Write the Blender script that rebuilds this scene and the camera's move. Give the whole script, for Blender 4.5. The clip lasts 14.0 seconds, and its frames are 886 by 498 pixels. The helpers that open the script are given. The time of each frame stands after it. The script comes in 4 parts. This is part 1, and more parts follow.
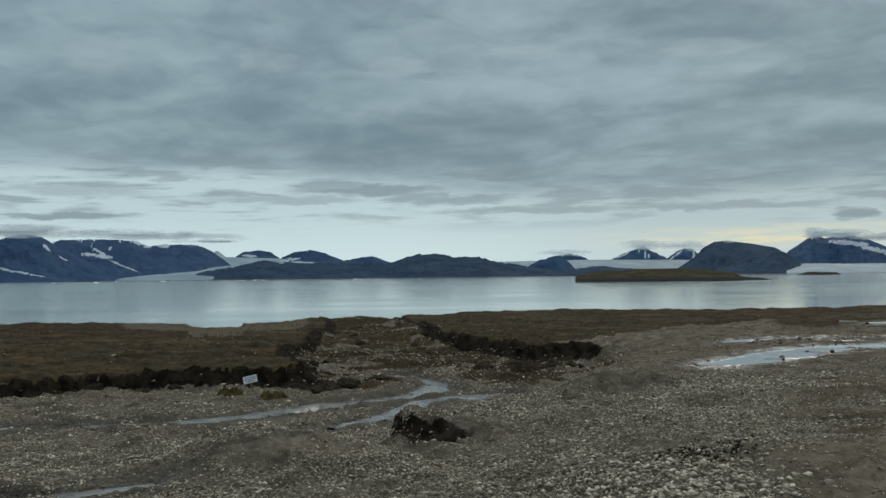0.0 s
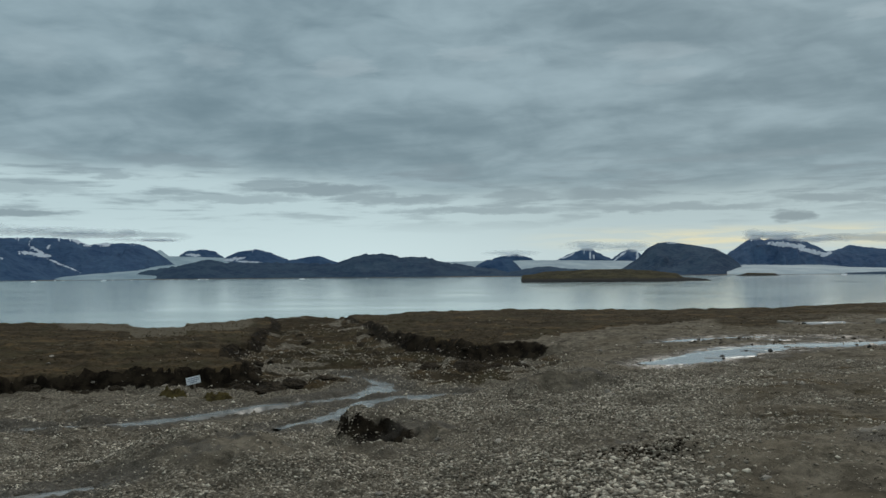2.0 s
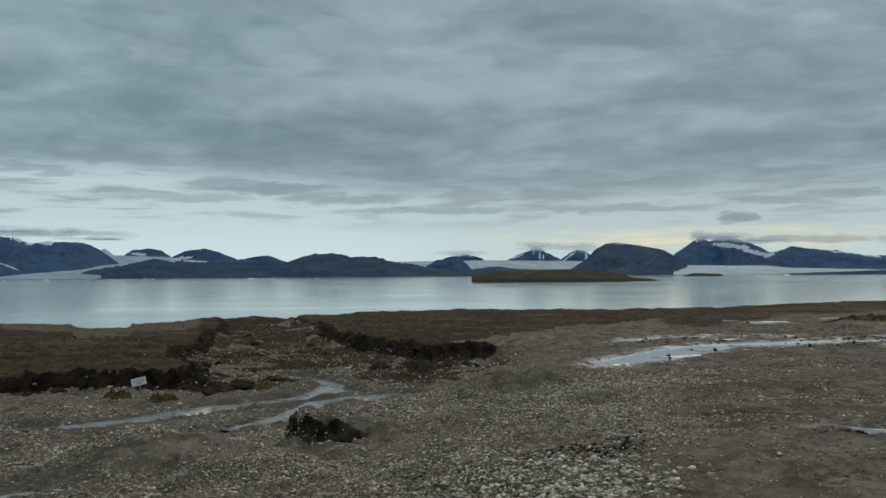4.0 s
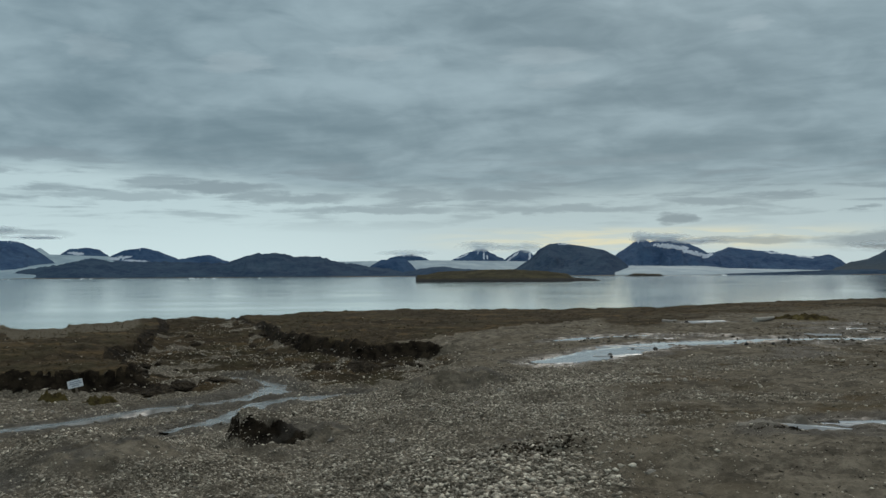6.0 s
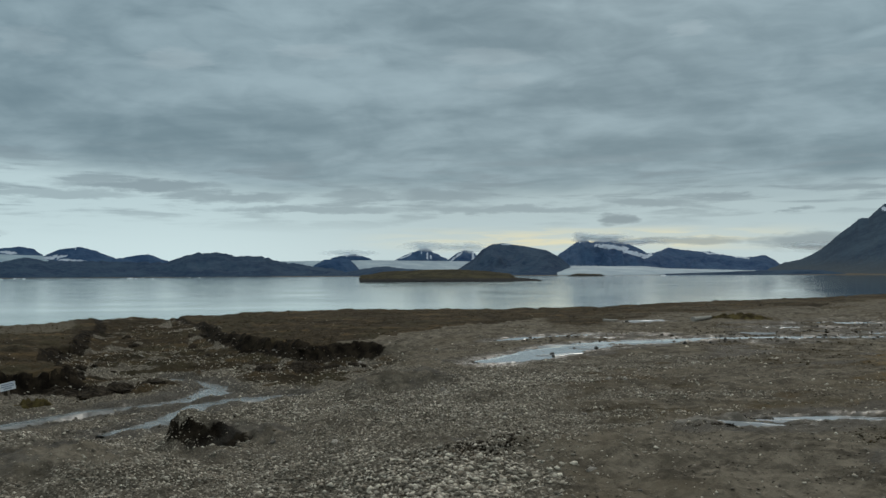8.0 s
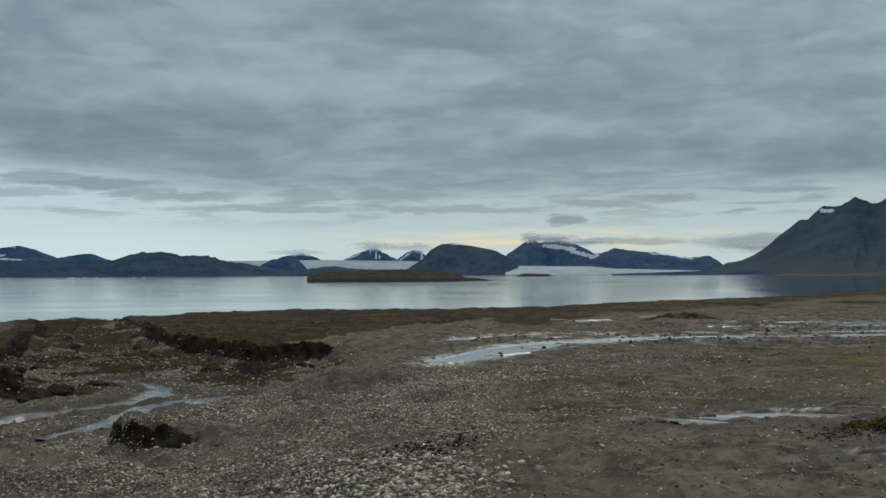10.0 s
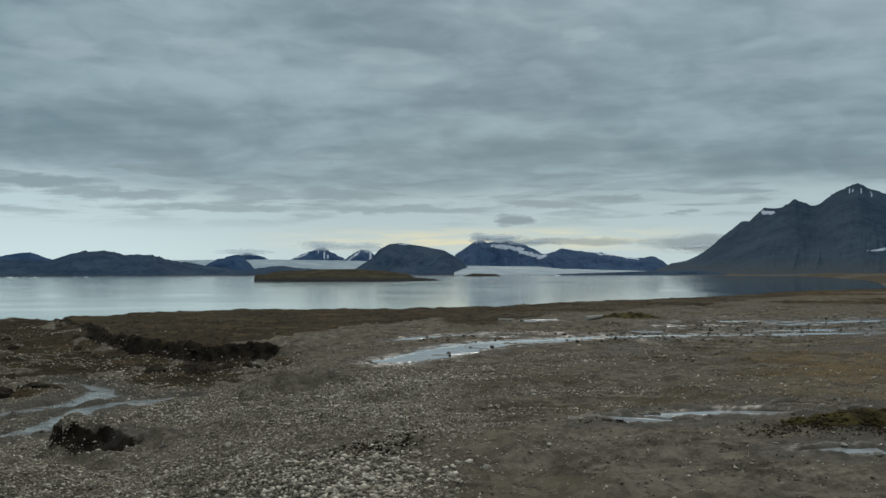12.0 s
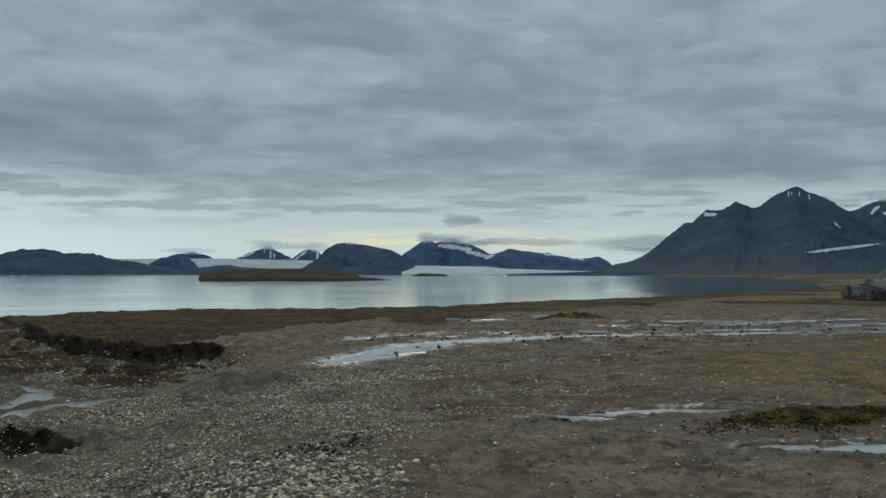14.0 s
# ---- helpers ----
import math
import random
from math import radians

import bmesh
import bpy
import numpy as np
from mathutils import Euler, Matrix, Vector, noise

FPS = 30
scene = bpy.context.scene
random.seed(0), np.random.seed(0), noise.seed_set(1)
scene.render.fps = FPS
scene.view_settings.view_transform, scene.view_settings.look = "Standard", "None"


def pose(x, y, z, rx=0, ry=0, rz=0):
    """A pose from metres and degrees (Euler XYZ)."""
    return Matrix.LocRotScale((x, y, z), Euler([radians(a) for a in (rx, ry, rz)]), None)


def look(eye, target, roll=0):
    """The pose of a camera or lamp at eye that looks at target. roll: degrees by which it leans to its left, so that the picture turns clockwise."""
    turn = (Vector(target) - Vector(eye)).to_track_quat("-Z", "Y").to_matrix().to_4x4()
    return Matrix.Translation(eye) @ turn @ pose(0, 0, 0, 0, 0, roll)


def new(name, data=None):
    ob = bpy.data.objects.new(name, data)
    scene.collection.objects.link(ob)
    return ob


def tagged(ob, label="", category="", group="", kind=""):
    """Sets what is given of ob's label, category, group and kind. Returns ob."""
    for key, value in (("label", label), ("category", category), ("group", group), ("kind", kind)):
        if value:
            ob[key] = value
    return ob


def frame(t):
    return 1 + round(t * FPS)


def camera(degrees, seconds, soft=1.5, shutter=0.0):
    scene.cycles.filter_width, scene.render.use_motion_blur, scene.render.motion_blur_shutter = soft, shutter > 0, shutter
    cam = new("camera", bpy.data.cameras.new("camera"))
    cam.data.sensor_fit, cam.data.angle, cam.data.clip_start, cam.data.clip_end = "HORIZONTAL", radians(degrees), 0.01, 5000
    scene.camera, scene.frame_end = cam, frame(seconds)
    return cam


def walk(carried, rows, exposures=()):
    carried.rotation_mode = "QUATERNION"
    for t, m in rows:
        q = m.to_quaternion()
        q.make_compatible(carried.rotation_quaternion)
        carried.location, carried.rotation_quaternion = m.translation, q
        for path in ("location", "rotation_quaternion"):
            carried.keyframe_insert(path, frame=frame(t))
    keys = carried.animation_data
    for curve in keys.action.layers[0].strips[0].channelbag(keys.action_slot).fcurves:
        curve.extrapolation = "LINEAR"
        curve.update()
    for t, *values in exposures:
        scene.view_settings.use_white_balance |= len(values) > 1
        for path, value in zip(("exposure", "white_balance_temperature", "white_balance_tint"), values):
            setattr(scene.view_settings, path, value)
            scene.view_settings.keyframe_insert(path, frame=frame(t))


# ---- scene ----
# ---- camera ----
EYE = 1.65
SEA = -6.5
cam = camera(52.2, 14.0, soft=1.5)
PATH = [(0.0, 0.0, 1.619, 0.634), (0.5, -0.896, 1.612, 0.585), (1.0, -1.839, 1.605, 0.542), (1.5, -2.599, 1.598, 0.503),
        (2.0, -3.368, 1.591, 0.47), (2.5, -4.171, 1.585, 0.44), (3.0, -5.029, 1.578, 0.415), (5.5, -8.956, 1.548, 0.329),
        (6.0, -10.026, 1.543, 0.317), (6.5, -10.932, 1.537, 0.306), (7.0, -11.876, 1.532, 0.296), (7.5, -12.74, 1.527, 0.285),
        (8.0, -13.604, 1.522, 0.274), (10.5, -17.686, 1.499, 0.195), (11.0, -18.556, 1.494, 0.172), (11.5, -19.379, 1.49, 0.145),
        (12.0, -20.097, 1.486, 0.114), (12.5, -20.798, 1.483, 0.079), (13.0, -21.686, 1.479, 0.039), (13.5, -22.464, 1.475, -0.007),
        (14.0, -23.419, 1.472, -0.058)]
walk(cam, [(t, pose(0, 0, EYE, 90 + pitch, roll, yaw)) for t, yaw, pitch, roll in PATH])


# ---- node helpers ----
class Nodes:
    """Short calls for building a node tree."""

    def __init__(self, tree):
        self.tree = tree
        tree.nodes.clear()

    def add(self, kind, **settings):
        n = self.tree.nodes.new(kind)
        for key, value in settings.items():
            if key == "operation":
                n.operation = value
            elif key == "data_type":
                n.data_type = value
            elif key == "blend_type":
                n.blend_type = value
        return n

    def plug(self, value, socket):
        if isinstance(value, bpy.types.NodeSocket):
            self.tree.links.new(value, socket)
        else:
            socket.default_value = value

    def math(self, op, a, b=0.0, c=0.0):
        n = self.add("ShaderNodeMath", operation=op)
        for i, v in enumerate((a, b, c)):
            self.plug(v, n.inputs[i])
        return n.outputs[0]

    def ramp(self, value, lo, hi, a=0.0, b=1.0):
        n = self.add("ShaderNodeMapRange")
        n.interpolation_type = "SMOOTHSTEP"
        for i, v in enumerate((value, lo, hi, a, b)):
            self.plug(v, n.inputs[i])
        return n.outputs[0]

    def mix(self, fac, a, b, blend="MIX"):
        n = self.add("ShaderNodeMix", data_type="RGBA", blend_type=blend)
        self.plug(fac, n.inputs[0])
        self.plug((*a, 1) if isinstance(a, tuple) else a, n.inputs[6])
        self.plug((*b, 1) if isinstance(b, tuple) else b, n.inputs[7])
        return n.outputs[2]

    def noise(self, vector, scale, detail=4.0, rough=0.55, warp=0.0):
        n = self.add("ShaderNodeTexNoise")
        if vector is not None:
            self.plug(vector, n.inputs["Vector"])
        self.plug(scale, n.inputs["Scale"])
        self.plug(detail, n.inputs["Detail"])
        self.plug(rough, n.inputs["Roughness"])
        self.plug(warp, n.inputs["Distortion"])
        return n.outputs[0]

    def cells(self, vector, scale, out="Distance", feature="F1"):
        n = self.add("ShaderNodeTexVoronoi")
        n.feature = feature
        self.plug(vector, n.inputs["Vector"])
        self.plug(scale, n.inputs["Scale"])
        return n.outputs[out]

    def xyz(self, x, y, z=0.0):
        n = self.add("ShaderNodeCombineXYZ")
        for i, v in enumerate((x, y, z)):
            self.plug(v, n.inputs[i])
        return n.outputs[0]

    def split(self, v):
        n = self.add("ShaderNodeSeparateXYZ")
        self.plug(v, n.inputs[0])
        return n.outputs

    def scaled(self, v, s):
        n = self.add("ShaderNodeVectorMath", operation="MULTIPLY")
        self.plug(v, n.inputs[0])
        n.inputs[1].default_value = s
        return n.outputs[0]

    def bump(self, height, strength, distance):
        n = self.add("ShaderNodeBump")
        self.plug(strength, n.inputs["Strength"])
        self.plug(distance, n.inputs["Distance"])
        self.plug(height, n.inputs["Height"])
        return n.outputs[0]

    def coords(self, which="Object"):
        return self.add("ShaderNodeTexCoord").outputs[which]

    def attribute(self, name):
        n = self.add("ShaderNodeAttribute")
        n.attribute_name = name
        return n.outputs

    def surface(self, colour, roughness=0.9, normal=None, specular=0.3, metallic=0.0):
        n = self.add("ShaderNodeBsdfPrincipled")
        self.plug((*colour, 1) if isinstance(colour, tuple) else colour, n.inputs["Base Color"])
        self.plug(roughness, n.inputs["Roughness"])
        self.plug(specular, n.inputs["Specular IOR Level"])
        self.plug(metallic, n.inputs["Metallic"])
        if normal is not None:
            self.plug(normal, n.inputs["Normal"])
        out = self.add("ShaderNodeOutputMaterial")
        self.tree.links.new(n.outputs[0], out.inputs[0])
        return n


def material(name):
    m = bpy.data.materials.new(name)
    m.use_nodes = True
    return m, Nodes(m.node_tree)


# ---- sky: a stratus deck with a bright gap low over the mountains ----
SUN_AZ, SUN_EL = 24.0, 30.0
world = bpy.data.worlds.new("overcast_sky")
scene.world = world
world.use_nodes = True
N = Nodes(world.node_tree)
sky = N.add("ShaderNodeTexSky")
sky.sky_type, sky.sun_disc = "NISHITA", False
sky.sun_elevation, sky.sun_rotation = radians(SUN_EL), radians(SUN_AZ)
way = N.coords("Generated")
sx, sy, sz = N.split(way)
el = N.math("MULTIPLY", N.math("ARCSINE", sz), 57.2958)
az = N.math("MULTIPLY", N.math("ARCTAN2", sx, sy), 57.2958)
lift = N.math("ADD", N.math("MAXIMUM", sz, 0.0), 0.07)
deck = N.xyz(N.math("DIVIDE", sx, lift), N.math("DIVIDE", sy, lift))
dx, dy, _dz = N.split(deck)
along = N.math("ADD", N.math("MULTIPLY", dx, -0.77), N.math("MULTIPLY", dy, 0.64))
across = N.math("ADD", N.math("MULTIPLY", dx, 0.64), N.math("MULTIPLY", dy, 0.77))
wide = N.noise(N.xyz(N.math("MULTIPLY", along, 0.75), across), 1.05, 5, 0.52, 0.5)
fine = N.noise(N.xyz(N.math("MULTIPLY", along, 1.0), N.math("MULTIPLY", across, 1.4), 3.0), 1.9, 5, 0.55, 0.4)
ripple = N.noise(N.xyz(N.math("MULTIPLY", az, 0.10), N.math("MULTIPLY", el, 0.5)), 1.0, 5, 0.55, 0.4)
mottle = N.noise(N.xyz(N.math("MULTIPLY", az, 0.26), N.math("MULTIPLY", N.math("ADD", el, N.math("MULTIPLY", az, 0.06)), 0.62), 9.0), 1.0, 4, 0.5, 0.5)
tone = N.math("ADD", N.math("MULTIPLY", wide, 0.44), N.math("ADD", N.math("MULTIPLY", fine, 0.18), N.math("ADD", N.math("MULTIPLY", ripple, 0.12), N.math("MULTIPLY", mottle, 0.26))))


def streak(a, e, w, h, rough=0.55):
    """A long thin cloud at azimuth a and elevation e, w by h degrees (half sizes), with a ragged edge."""
    global wob_a, wob_e
    u = N.math("DIVIDE", N.math("SUBTRACT", wob_a, a), w)
    v = N.math("DIVIDE", N.math("SUBTRACT", wob_e, e), h)
    d = N.math("ADD", N.math("MULTIPLY", u, u), N.math("MULTIPLY", v, v))
    return N.ramp(d, 1.5, rough - 0.35)


jag = N.noise(N.xyz(N.math("MULTIPLY", az, 0.35), N.math("MULTIPLY", el, 1.6)), 1.0, 5, 0.6)
jag2 = N.noise(N.xyz(N.math("MULTIPLY", az, 0.5), N.math("MULTIPLY", el, 2.2), 7.0), 1.0, 4, 0.6)
wob_a = N.math("ADD", az, N.math("MULTIPLY", N.math("SUBTRACT", jag2, 0.5), 4.0))
wob_e = N.math("ADD", el, N.math("MULTIPLY", N.math("SUBTRACT", jag, 0.5), 1.1))


def gather(items):
    total = 0.0
    for a, e, w, h, k in items:
        total = N.math("MAXIMUM", total, N.math("MULTIPLY", streak(a, e, w, h), k))
    return total


DARK = gather([(-13.5, 7.1, 2.8, 0.45, 0.7), (-4.8, 5.35, 5.0, 0.40, 0.95), (-10.0, 4.75, 5.5, 0.28, 0.6), (-16.8, 6.1, 1.2, 0.25, 0.6),
               (1.0, 4.75, 3.8, 0.36, 0.8), (5.5, 4.0, 6.0, 0.25, 0.7), (-22.0, 5.2, 4.0, 0.35, 0.5), (-22.5, 3.7, 4.2, 0.22, 0.95)])
DARK2 = gather([(8.3, 4.95, 2.5, 0.35, 0.7), (13.5, 4.9, 3.2, 0.40, 0.75), (17.5, 4.0, 7.0, 0.25, 0.7), (24.7, 3.3, 1.3, 0.40, 1.0),
                (26.5, 4.3, 3.2, 0.35, 0.8), (30.8, 4.6, 2.2, 0.20, 0.85), (35.0, 3.6, 1.1, 0.18, 0.8), (-17.0, 2.5, 4.5, 0.2, 0.6),
                (36.5, 1.75, 4.2, 0.55, 0.9), (28.0, 1.9, 4.5, 0.32, 0.75)])
LIGHT = gather([(-2.8, 12.9, 2.2, 0.7, 1.0), (5.8, 13.7, 2.4, 0.5, 0.8), (-11.0, 13.4, 1.6, 0.9, 0.6), (16.8, 13.4, 3.0, 0.6, 0.8),
                (17.5, 12.0, 2.4, 0.4, 0.6), (29.0, 14.6, 1.2, 0.5, 0.8), (41.0, 12.0, 5.0, 0.6, 0.5), (47.0, 15.0, 6.0, 2.2, 0.9), (-21.0, 13.0, 2.0, 1.2, 0.4)])
threads = N.noise(N.xyz(N.math("MULTIPLY", az, 0.16), N.math("MULTIPLY", el, 1.5), 2.0), 1.0, 5, 0.58, 0.3)
threads = N.math("MULTIPLY", N.ramp(threads, 0.47, 0.64), N.math("MULTIPLY", N.ramp(el, 2.2, 4.6), N.ramp(el, 8.5, 6.0)))
dark = N.math("MAXIMUM", N.math("MAXIMUM", DARK, DARK2), N.math("MULTIPLY", threads, 0.8))
grey = N.mix(N.ramp(tone, 0.36, 0.66), (0.160, 0.238, 0.280), (0.315, 0.425, 0.475))
grey = N.mix(N.math("MULTIPLY", LIGHT, 0.32), grey, (0.42, 0.51, 0.55))
edge = N.math("ADD", el, N.math("MULTIPLY", N.math("SUBTRACT", ripple, 0.5), 2.2))
glow_az = N.ramp(N.math("ABSOLUTE", N.math("SUBTRACT", az, 23.0)), 17.0, 2.0)
glow_el = N.ramp(N.math("ABSOLUTE", N.math("SUBTRACT", el, 2.05)), 1.0, 0.1)
gap_colour = N.mix(N.ramp(el, 0.5, 5.0), (0.60, 0.755, 0.785), (0.49, 0.63, 0.665))
slits = N.ramp(N.noise(N.xyz(N.math("MULTIPLY", az, 0.22), N.math("MULTIPLY", el, 2.4), 5.0), 1.0, 4, 0.55, 0.4), 0.40, 0.60, 0.25, 1.0)
gap_colour = N.mix(N.math("MULTIPLY", N.math("MULTIPLY", N.math("MULTIPLY", glow_az, glow_el), slits), 0.95), gap_colour, (0.88, 0.85, 0.60))
gap_colour = N.mix(N.math("MULTIPLY", N.ramp(az, -4.0, 16.0), 0.6), gap_colour, N.mix(1.0, gap_colour, (0.71, 0.71, 0.72), "MULTIPLY"))
gap_top = N.math("SUBTRACT", 6.9, N.math("MULTIPLY", N.ramp(az, -14.0, 6.0), 1.5))
gap = N.ramp(edge, N.math("ADD", gap_top, 0.7), N.math("SUBTRACT", gap_top, 1.2))
cloud = N.mix(gap, grey, gap_colour)
cloud = N.mix(N.math("MULTIPLY", dark, 0.85), cloud, (0.205, 0.275, 0.315))
cloud = N.mix(N.ramp(el, 20.0, 65.0), cloud, N.mix(N.ramp(tone, 0.36, 0.66), (0.72, 0.78, 0.80), (0.98, 1.02, 1.02)))
clear = N.add("ShaderNodeBackground")
N.tree.links.new(sky.outputs[0], clear.inputs[0])
clear.inputs[1].default_value = 0.05
cover = N.add("ShaderNodeBackground")
N.plug(cloud, cover.inputs[0])
blend = N.add("ShaderNodeMixShader")
blend.inputs[0].default_value = 0.95
N.tree.links.new(clear.outputs[0], blend.inputs[1])
N.tree.links.new(cover.outputs[0], blend.inputs[2])
N.tree.links.new(blend.outputs[0], N.add("ShaderNodeOutputWorld").inputs[0])

sun = new("sun", bpy.data.lights.new("sun", "SUN"))
sun.data.energy, sun.data.angle, sun.data.color = 0.7, radians(28), (1.0, 0.92, 0.80)
sa, se = radians(SUN_AZ), radians(SUN_EL)
sun.matrix_world = look((math.sin(sa) * math.cos(se) * 60, math.cos(sa) * math.cos(se) * 60, math.sin(se) * 60), (0, 0, 0))

# ---- materials ----
GROUND, n = material("ground")
p = n.coords()
zr, zg, zb = n.split(n.attribute("zone")["Color"])
orange = n.attribute("growth")["Fac"]
soak_shade = n.attribute("soak_shade")["Fac"]
bare = n.attribute("bare")["Fac"]
big, mid, small = n.noise(p, 0.45, 4), n.noise(p, 3.0, 6, 0.62), n.noise(p, 22.0, 4, 0.65)
spots = n.noise(p, 1.7, 9, 0.72, 0.3)
crumbly = n.noise(p, 7.0, 6, 0.75)
gx, gy, gz = n.split(n.cells(p, 34.0, "Color"))
grit_d = n.cells(p, 34.0)
fx, fy, fz = n.split(n.cells(p, 75.0, "Color"))
mud = n.mix(n.ramp(n.math("ADD", n.math("MULTIPLY", mid, 0.5), n.math("MULTIPLY", crumbly, 0.5)), 0.38, 0.62), (0.080, 0.069, 0.052), (0.205, 0.176, 0.134))
mud = n.mix(n.ramp(big, 0.42, 0.66, 0.0, 0.5), mud, (0.118, 0.095, 0.064))
mud = n.mix(n.ramp(spots, 0.50, 0.63, 0.0, 0.72), mud, (0.044, 0.037, 0.028))
mud = n.mix(n.ramp(crumbly, 0.62, 0.72, 0.0, 0.5), mud, (0.26, 0.235, 0.19))
stones = n.mix(n.math("POWER", gy, 1.2), (0.058, 0.050, 0.038), (0.225, 0.195, 0.150))
stones = n.mix(n.ramp(gx, 0.74, 0.86, 0.0, 0.7), stones, (0.43, 0.385, 0.31))
stones = n.mix(n.ramp(fx, 0.80, 0.9, 0.0, 0.5), stones, (0.34, 0.305, 0.245))
stones = n.mix(n.ramp(n.noise(p, 1.1, 5, 0.6), 0.48, 0.64, 0.0, 0.3), stones, (0.072, 0.061, 0.046))
stones = n.mix(n.ramp(grit_d, 0.40, 0.75, 0.0, 0.5), stones, (0.066, 0.056, 0.042))
stones = n.mix(n.ramp(spots, 0.50, 0.62, 0.0, 0.72), stones, (0.060, 0.051, 0.038))
tundra = n.mix(n.ramp(mid, 0.34, 0.66), (0.028, 0.022, 0.014), (0.066, 0.050, 0.031))
tundra = n.mix(n.ramp(small, 0.50, 0.74, 0.0, 0.6), tundra, (0.115, 0.087, 0.052))
tundra = n.mix(n.ramp(big, 0.46, 0.66, 0.0, 0.55), tundra, (0.060, 0.053, 0.030))
swathe = n.noise(n.scaled(p, (0.22, 0.85, 1.0)), 1.6, 7, 0.68)
tundra = n.mix(n.ramp(swathe, 0.50, 0.64, 0.0, 0.75), tundra, (0.108, 0.074, 0.038))
tundra = n.mix(n.ramp(swathe, 0.47, 0.36, 0.0, 0.75), tundra, (0.022, 0.018, 0.012))
tundra = n.mix(n.ramp(spots, 0.55, 0.68, 0.0, 0.7), tundra, (0.020, 0.016, 0.011))
# peat of the bank faces, darkened further to include the shadow under the lip
peat = n.mix(n.ramp(mid, 0.35, 0.65), (0.007, 0.0055, 0.004), (0.031, 0.024, 0.016))
peat = n.mix(n.ramp(crumbly, 0.58, 0.72, 0.0, 0.45), peat, (0.120, 0.098, 0.070))
blotch = n.math("ADD", n.math("MULTIPLY", n.math("SUBTRACT", mid, 0.5), 0.9), n.math("MULTIPLY", n.math("SUBTRACT", small, 0.5), 0.5))
ground_c = n.mix(n.ramp(n.math("ADD", zg, blotch), 0.35, 0.65), mud, stones)
ground_c = n.mix(n.ramp(n.math("ADD", zr, blotch), 0.35, 0.65), ground_c, tundra)
ground_c = n.mix(n.ramp(n.math("ADD", bare, n.math("MULTIPLY", blotch, 0.7)), 0.4, 0.6, 0.0, 0.8), ground_c, (0.125, 0.108, 0.080))
ground_c = n.mix(n.ramp(n.math("ADD", zb, n.math("MULTIPLY", blotch, 1.1)), 0.4, 0.62), ground_c, peat)
growing = n.math("ADD", mid, n.math("ADD", n.math("MULTIPLY", n.math("SUBTRACT", small, 0.5), 1.1), n.math("MULTIPLY", n.math("SUBTRACT", big, 0.5), 0.7)))
ground_c = n.mix(n.ramp(n.math("MULTIPLY", orange, growing), 0.40, 0.66, 0.0, 0.6), ground_c, (0.175, 0.112, 0.043))
# darkens damp ground, and the mound's near face as painted shading
wet_or_shaded = n.ramp(n.math("ADD", soak_shade, n.math("MULTIPLY", blotch, 0.6)), 0.25, 0.85)
ground_c = n.mix(n.math("MULTIPLY", wet_or_shaded, 0.55), ground_c, (0.050, 0.046, 0.040))
relief = n.math("ADD", n.math("ADD", n.math("MULTIPLY", small, 0.6), n.math("MULTIPLY", crumbly, 1.1)), n.math("MULTIPLY", n.math("SUBTRACT", 0.6, grit_d), n.math("ADD", n.math("MULTIPLY", zg, 0.9), 0.1)))
shine = n.attribute("shine")["Fac"]
gloss = n.math("MULTIPLY", n.ramp(n.math("ADD", shine, n.math("ADD", n.math("MULTIPLY", blotch, 1.3), n.math("MULTIPLY", n.math("SUBTRACT", spots, 0.5), -1.6))), 0.40, 0.85), n.ramp(crumbly, 0.60, 0.48))
n.surface(ground_c, n.math("SUBTRACT", n.ramp(wet_or_shaded, 0.0, 1.0, 0.95, 0.75), n.math("MULTIPLY", gloss, 0.38)), n.bump(relief, n.math("SUBTRACT", 0.9, n.math("MULTIPLY", gloss, 0.7)), 0.025), n.math("ADD", n.ramp(wet_or_shaded, 0.0, 1.0, 0.03, 0.08), n.math("MULTIPLY", gloss, 0.16)))

WATER, n = material("fjord_water")
p = n.coords()
w1 = n.noise(n.scaled(p, (0.16, 0.4, 1)), 1.0, 5, 0.65)
w2 = n.noise(n.scaled(p, (0.012, 0.03, 1)), 1.0, 3, 0.5)
wx_, wy_, wz_ = n.split(p)
# bay below the big mountain: smoother water, also coloured dark for its reflection
dark_mirror = n.ramp(n.math("SUBTRACT", wx_, n.math("MULTIPLY", wy_, 0.74)), -120.0, 30.0)
windy = n.ramp(n.math("ADD", wx_, n.math("MULTIPLY", wy_, 0.26)), 60.0, -220.0)
rough = n.math("MULTIPLY", n.math("ADD", n.ramp(w2, 0.3, 0.7, 0.09, 0.14), n.math("MULTIPLY", windy, 0.07)), n.math("SUBTRACT", 1.0, n.math("MULTIPLY", dark_mirror, 0.5)))
silt = n.mix(n.ramp(n.noise(n.scaled(p, (0.004, 0.012, 1)), 1.0, 4), 0.35, 0.65), (0.19, 0.27, 0.28), (0.24, 0.33, 0.335))
# the silt colour gives way to a painted dark reflection in the bay
water_bsdf = n.surface(n.mix(dark_mirror, silt, (0.020, 0.040, 0.055)), rough, n.bump(w1, n.math("ADD", 0.010, n.math("MULTIPLY", windy, 0.12)), 0.3), 0.5)
water_bsdf.inputs["IOR"].default_value = 1.34

POOL, n = material("puddle_water")
p = n.coords()
pool = n.surface((0.29, 0.305, 0.31), 0.06, n.bump(n.noise(p, 7.0, 3), 0.08, 0.02), 0.5)
pool.inputs["IOR"].default_value = 1.33
BROOK, n = material("silty_brook_water")
p = n.coords()
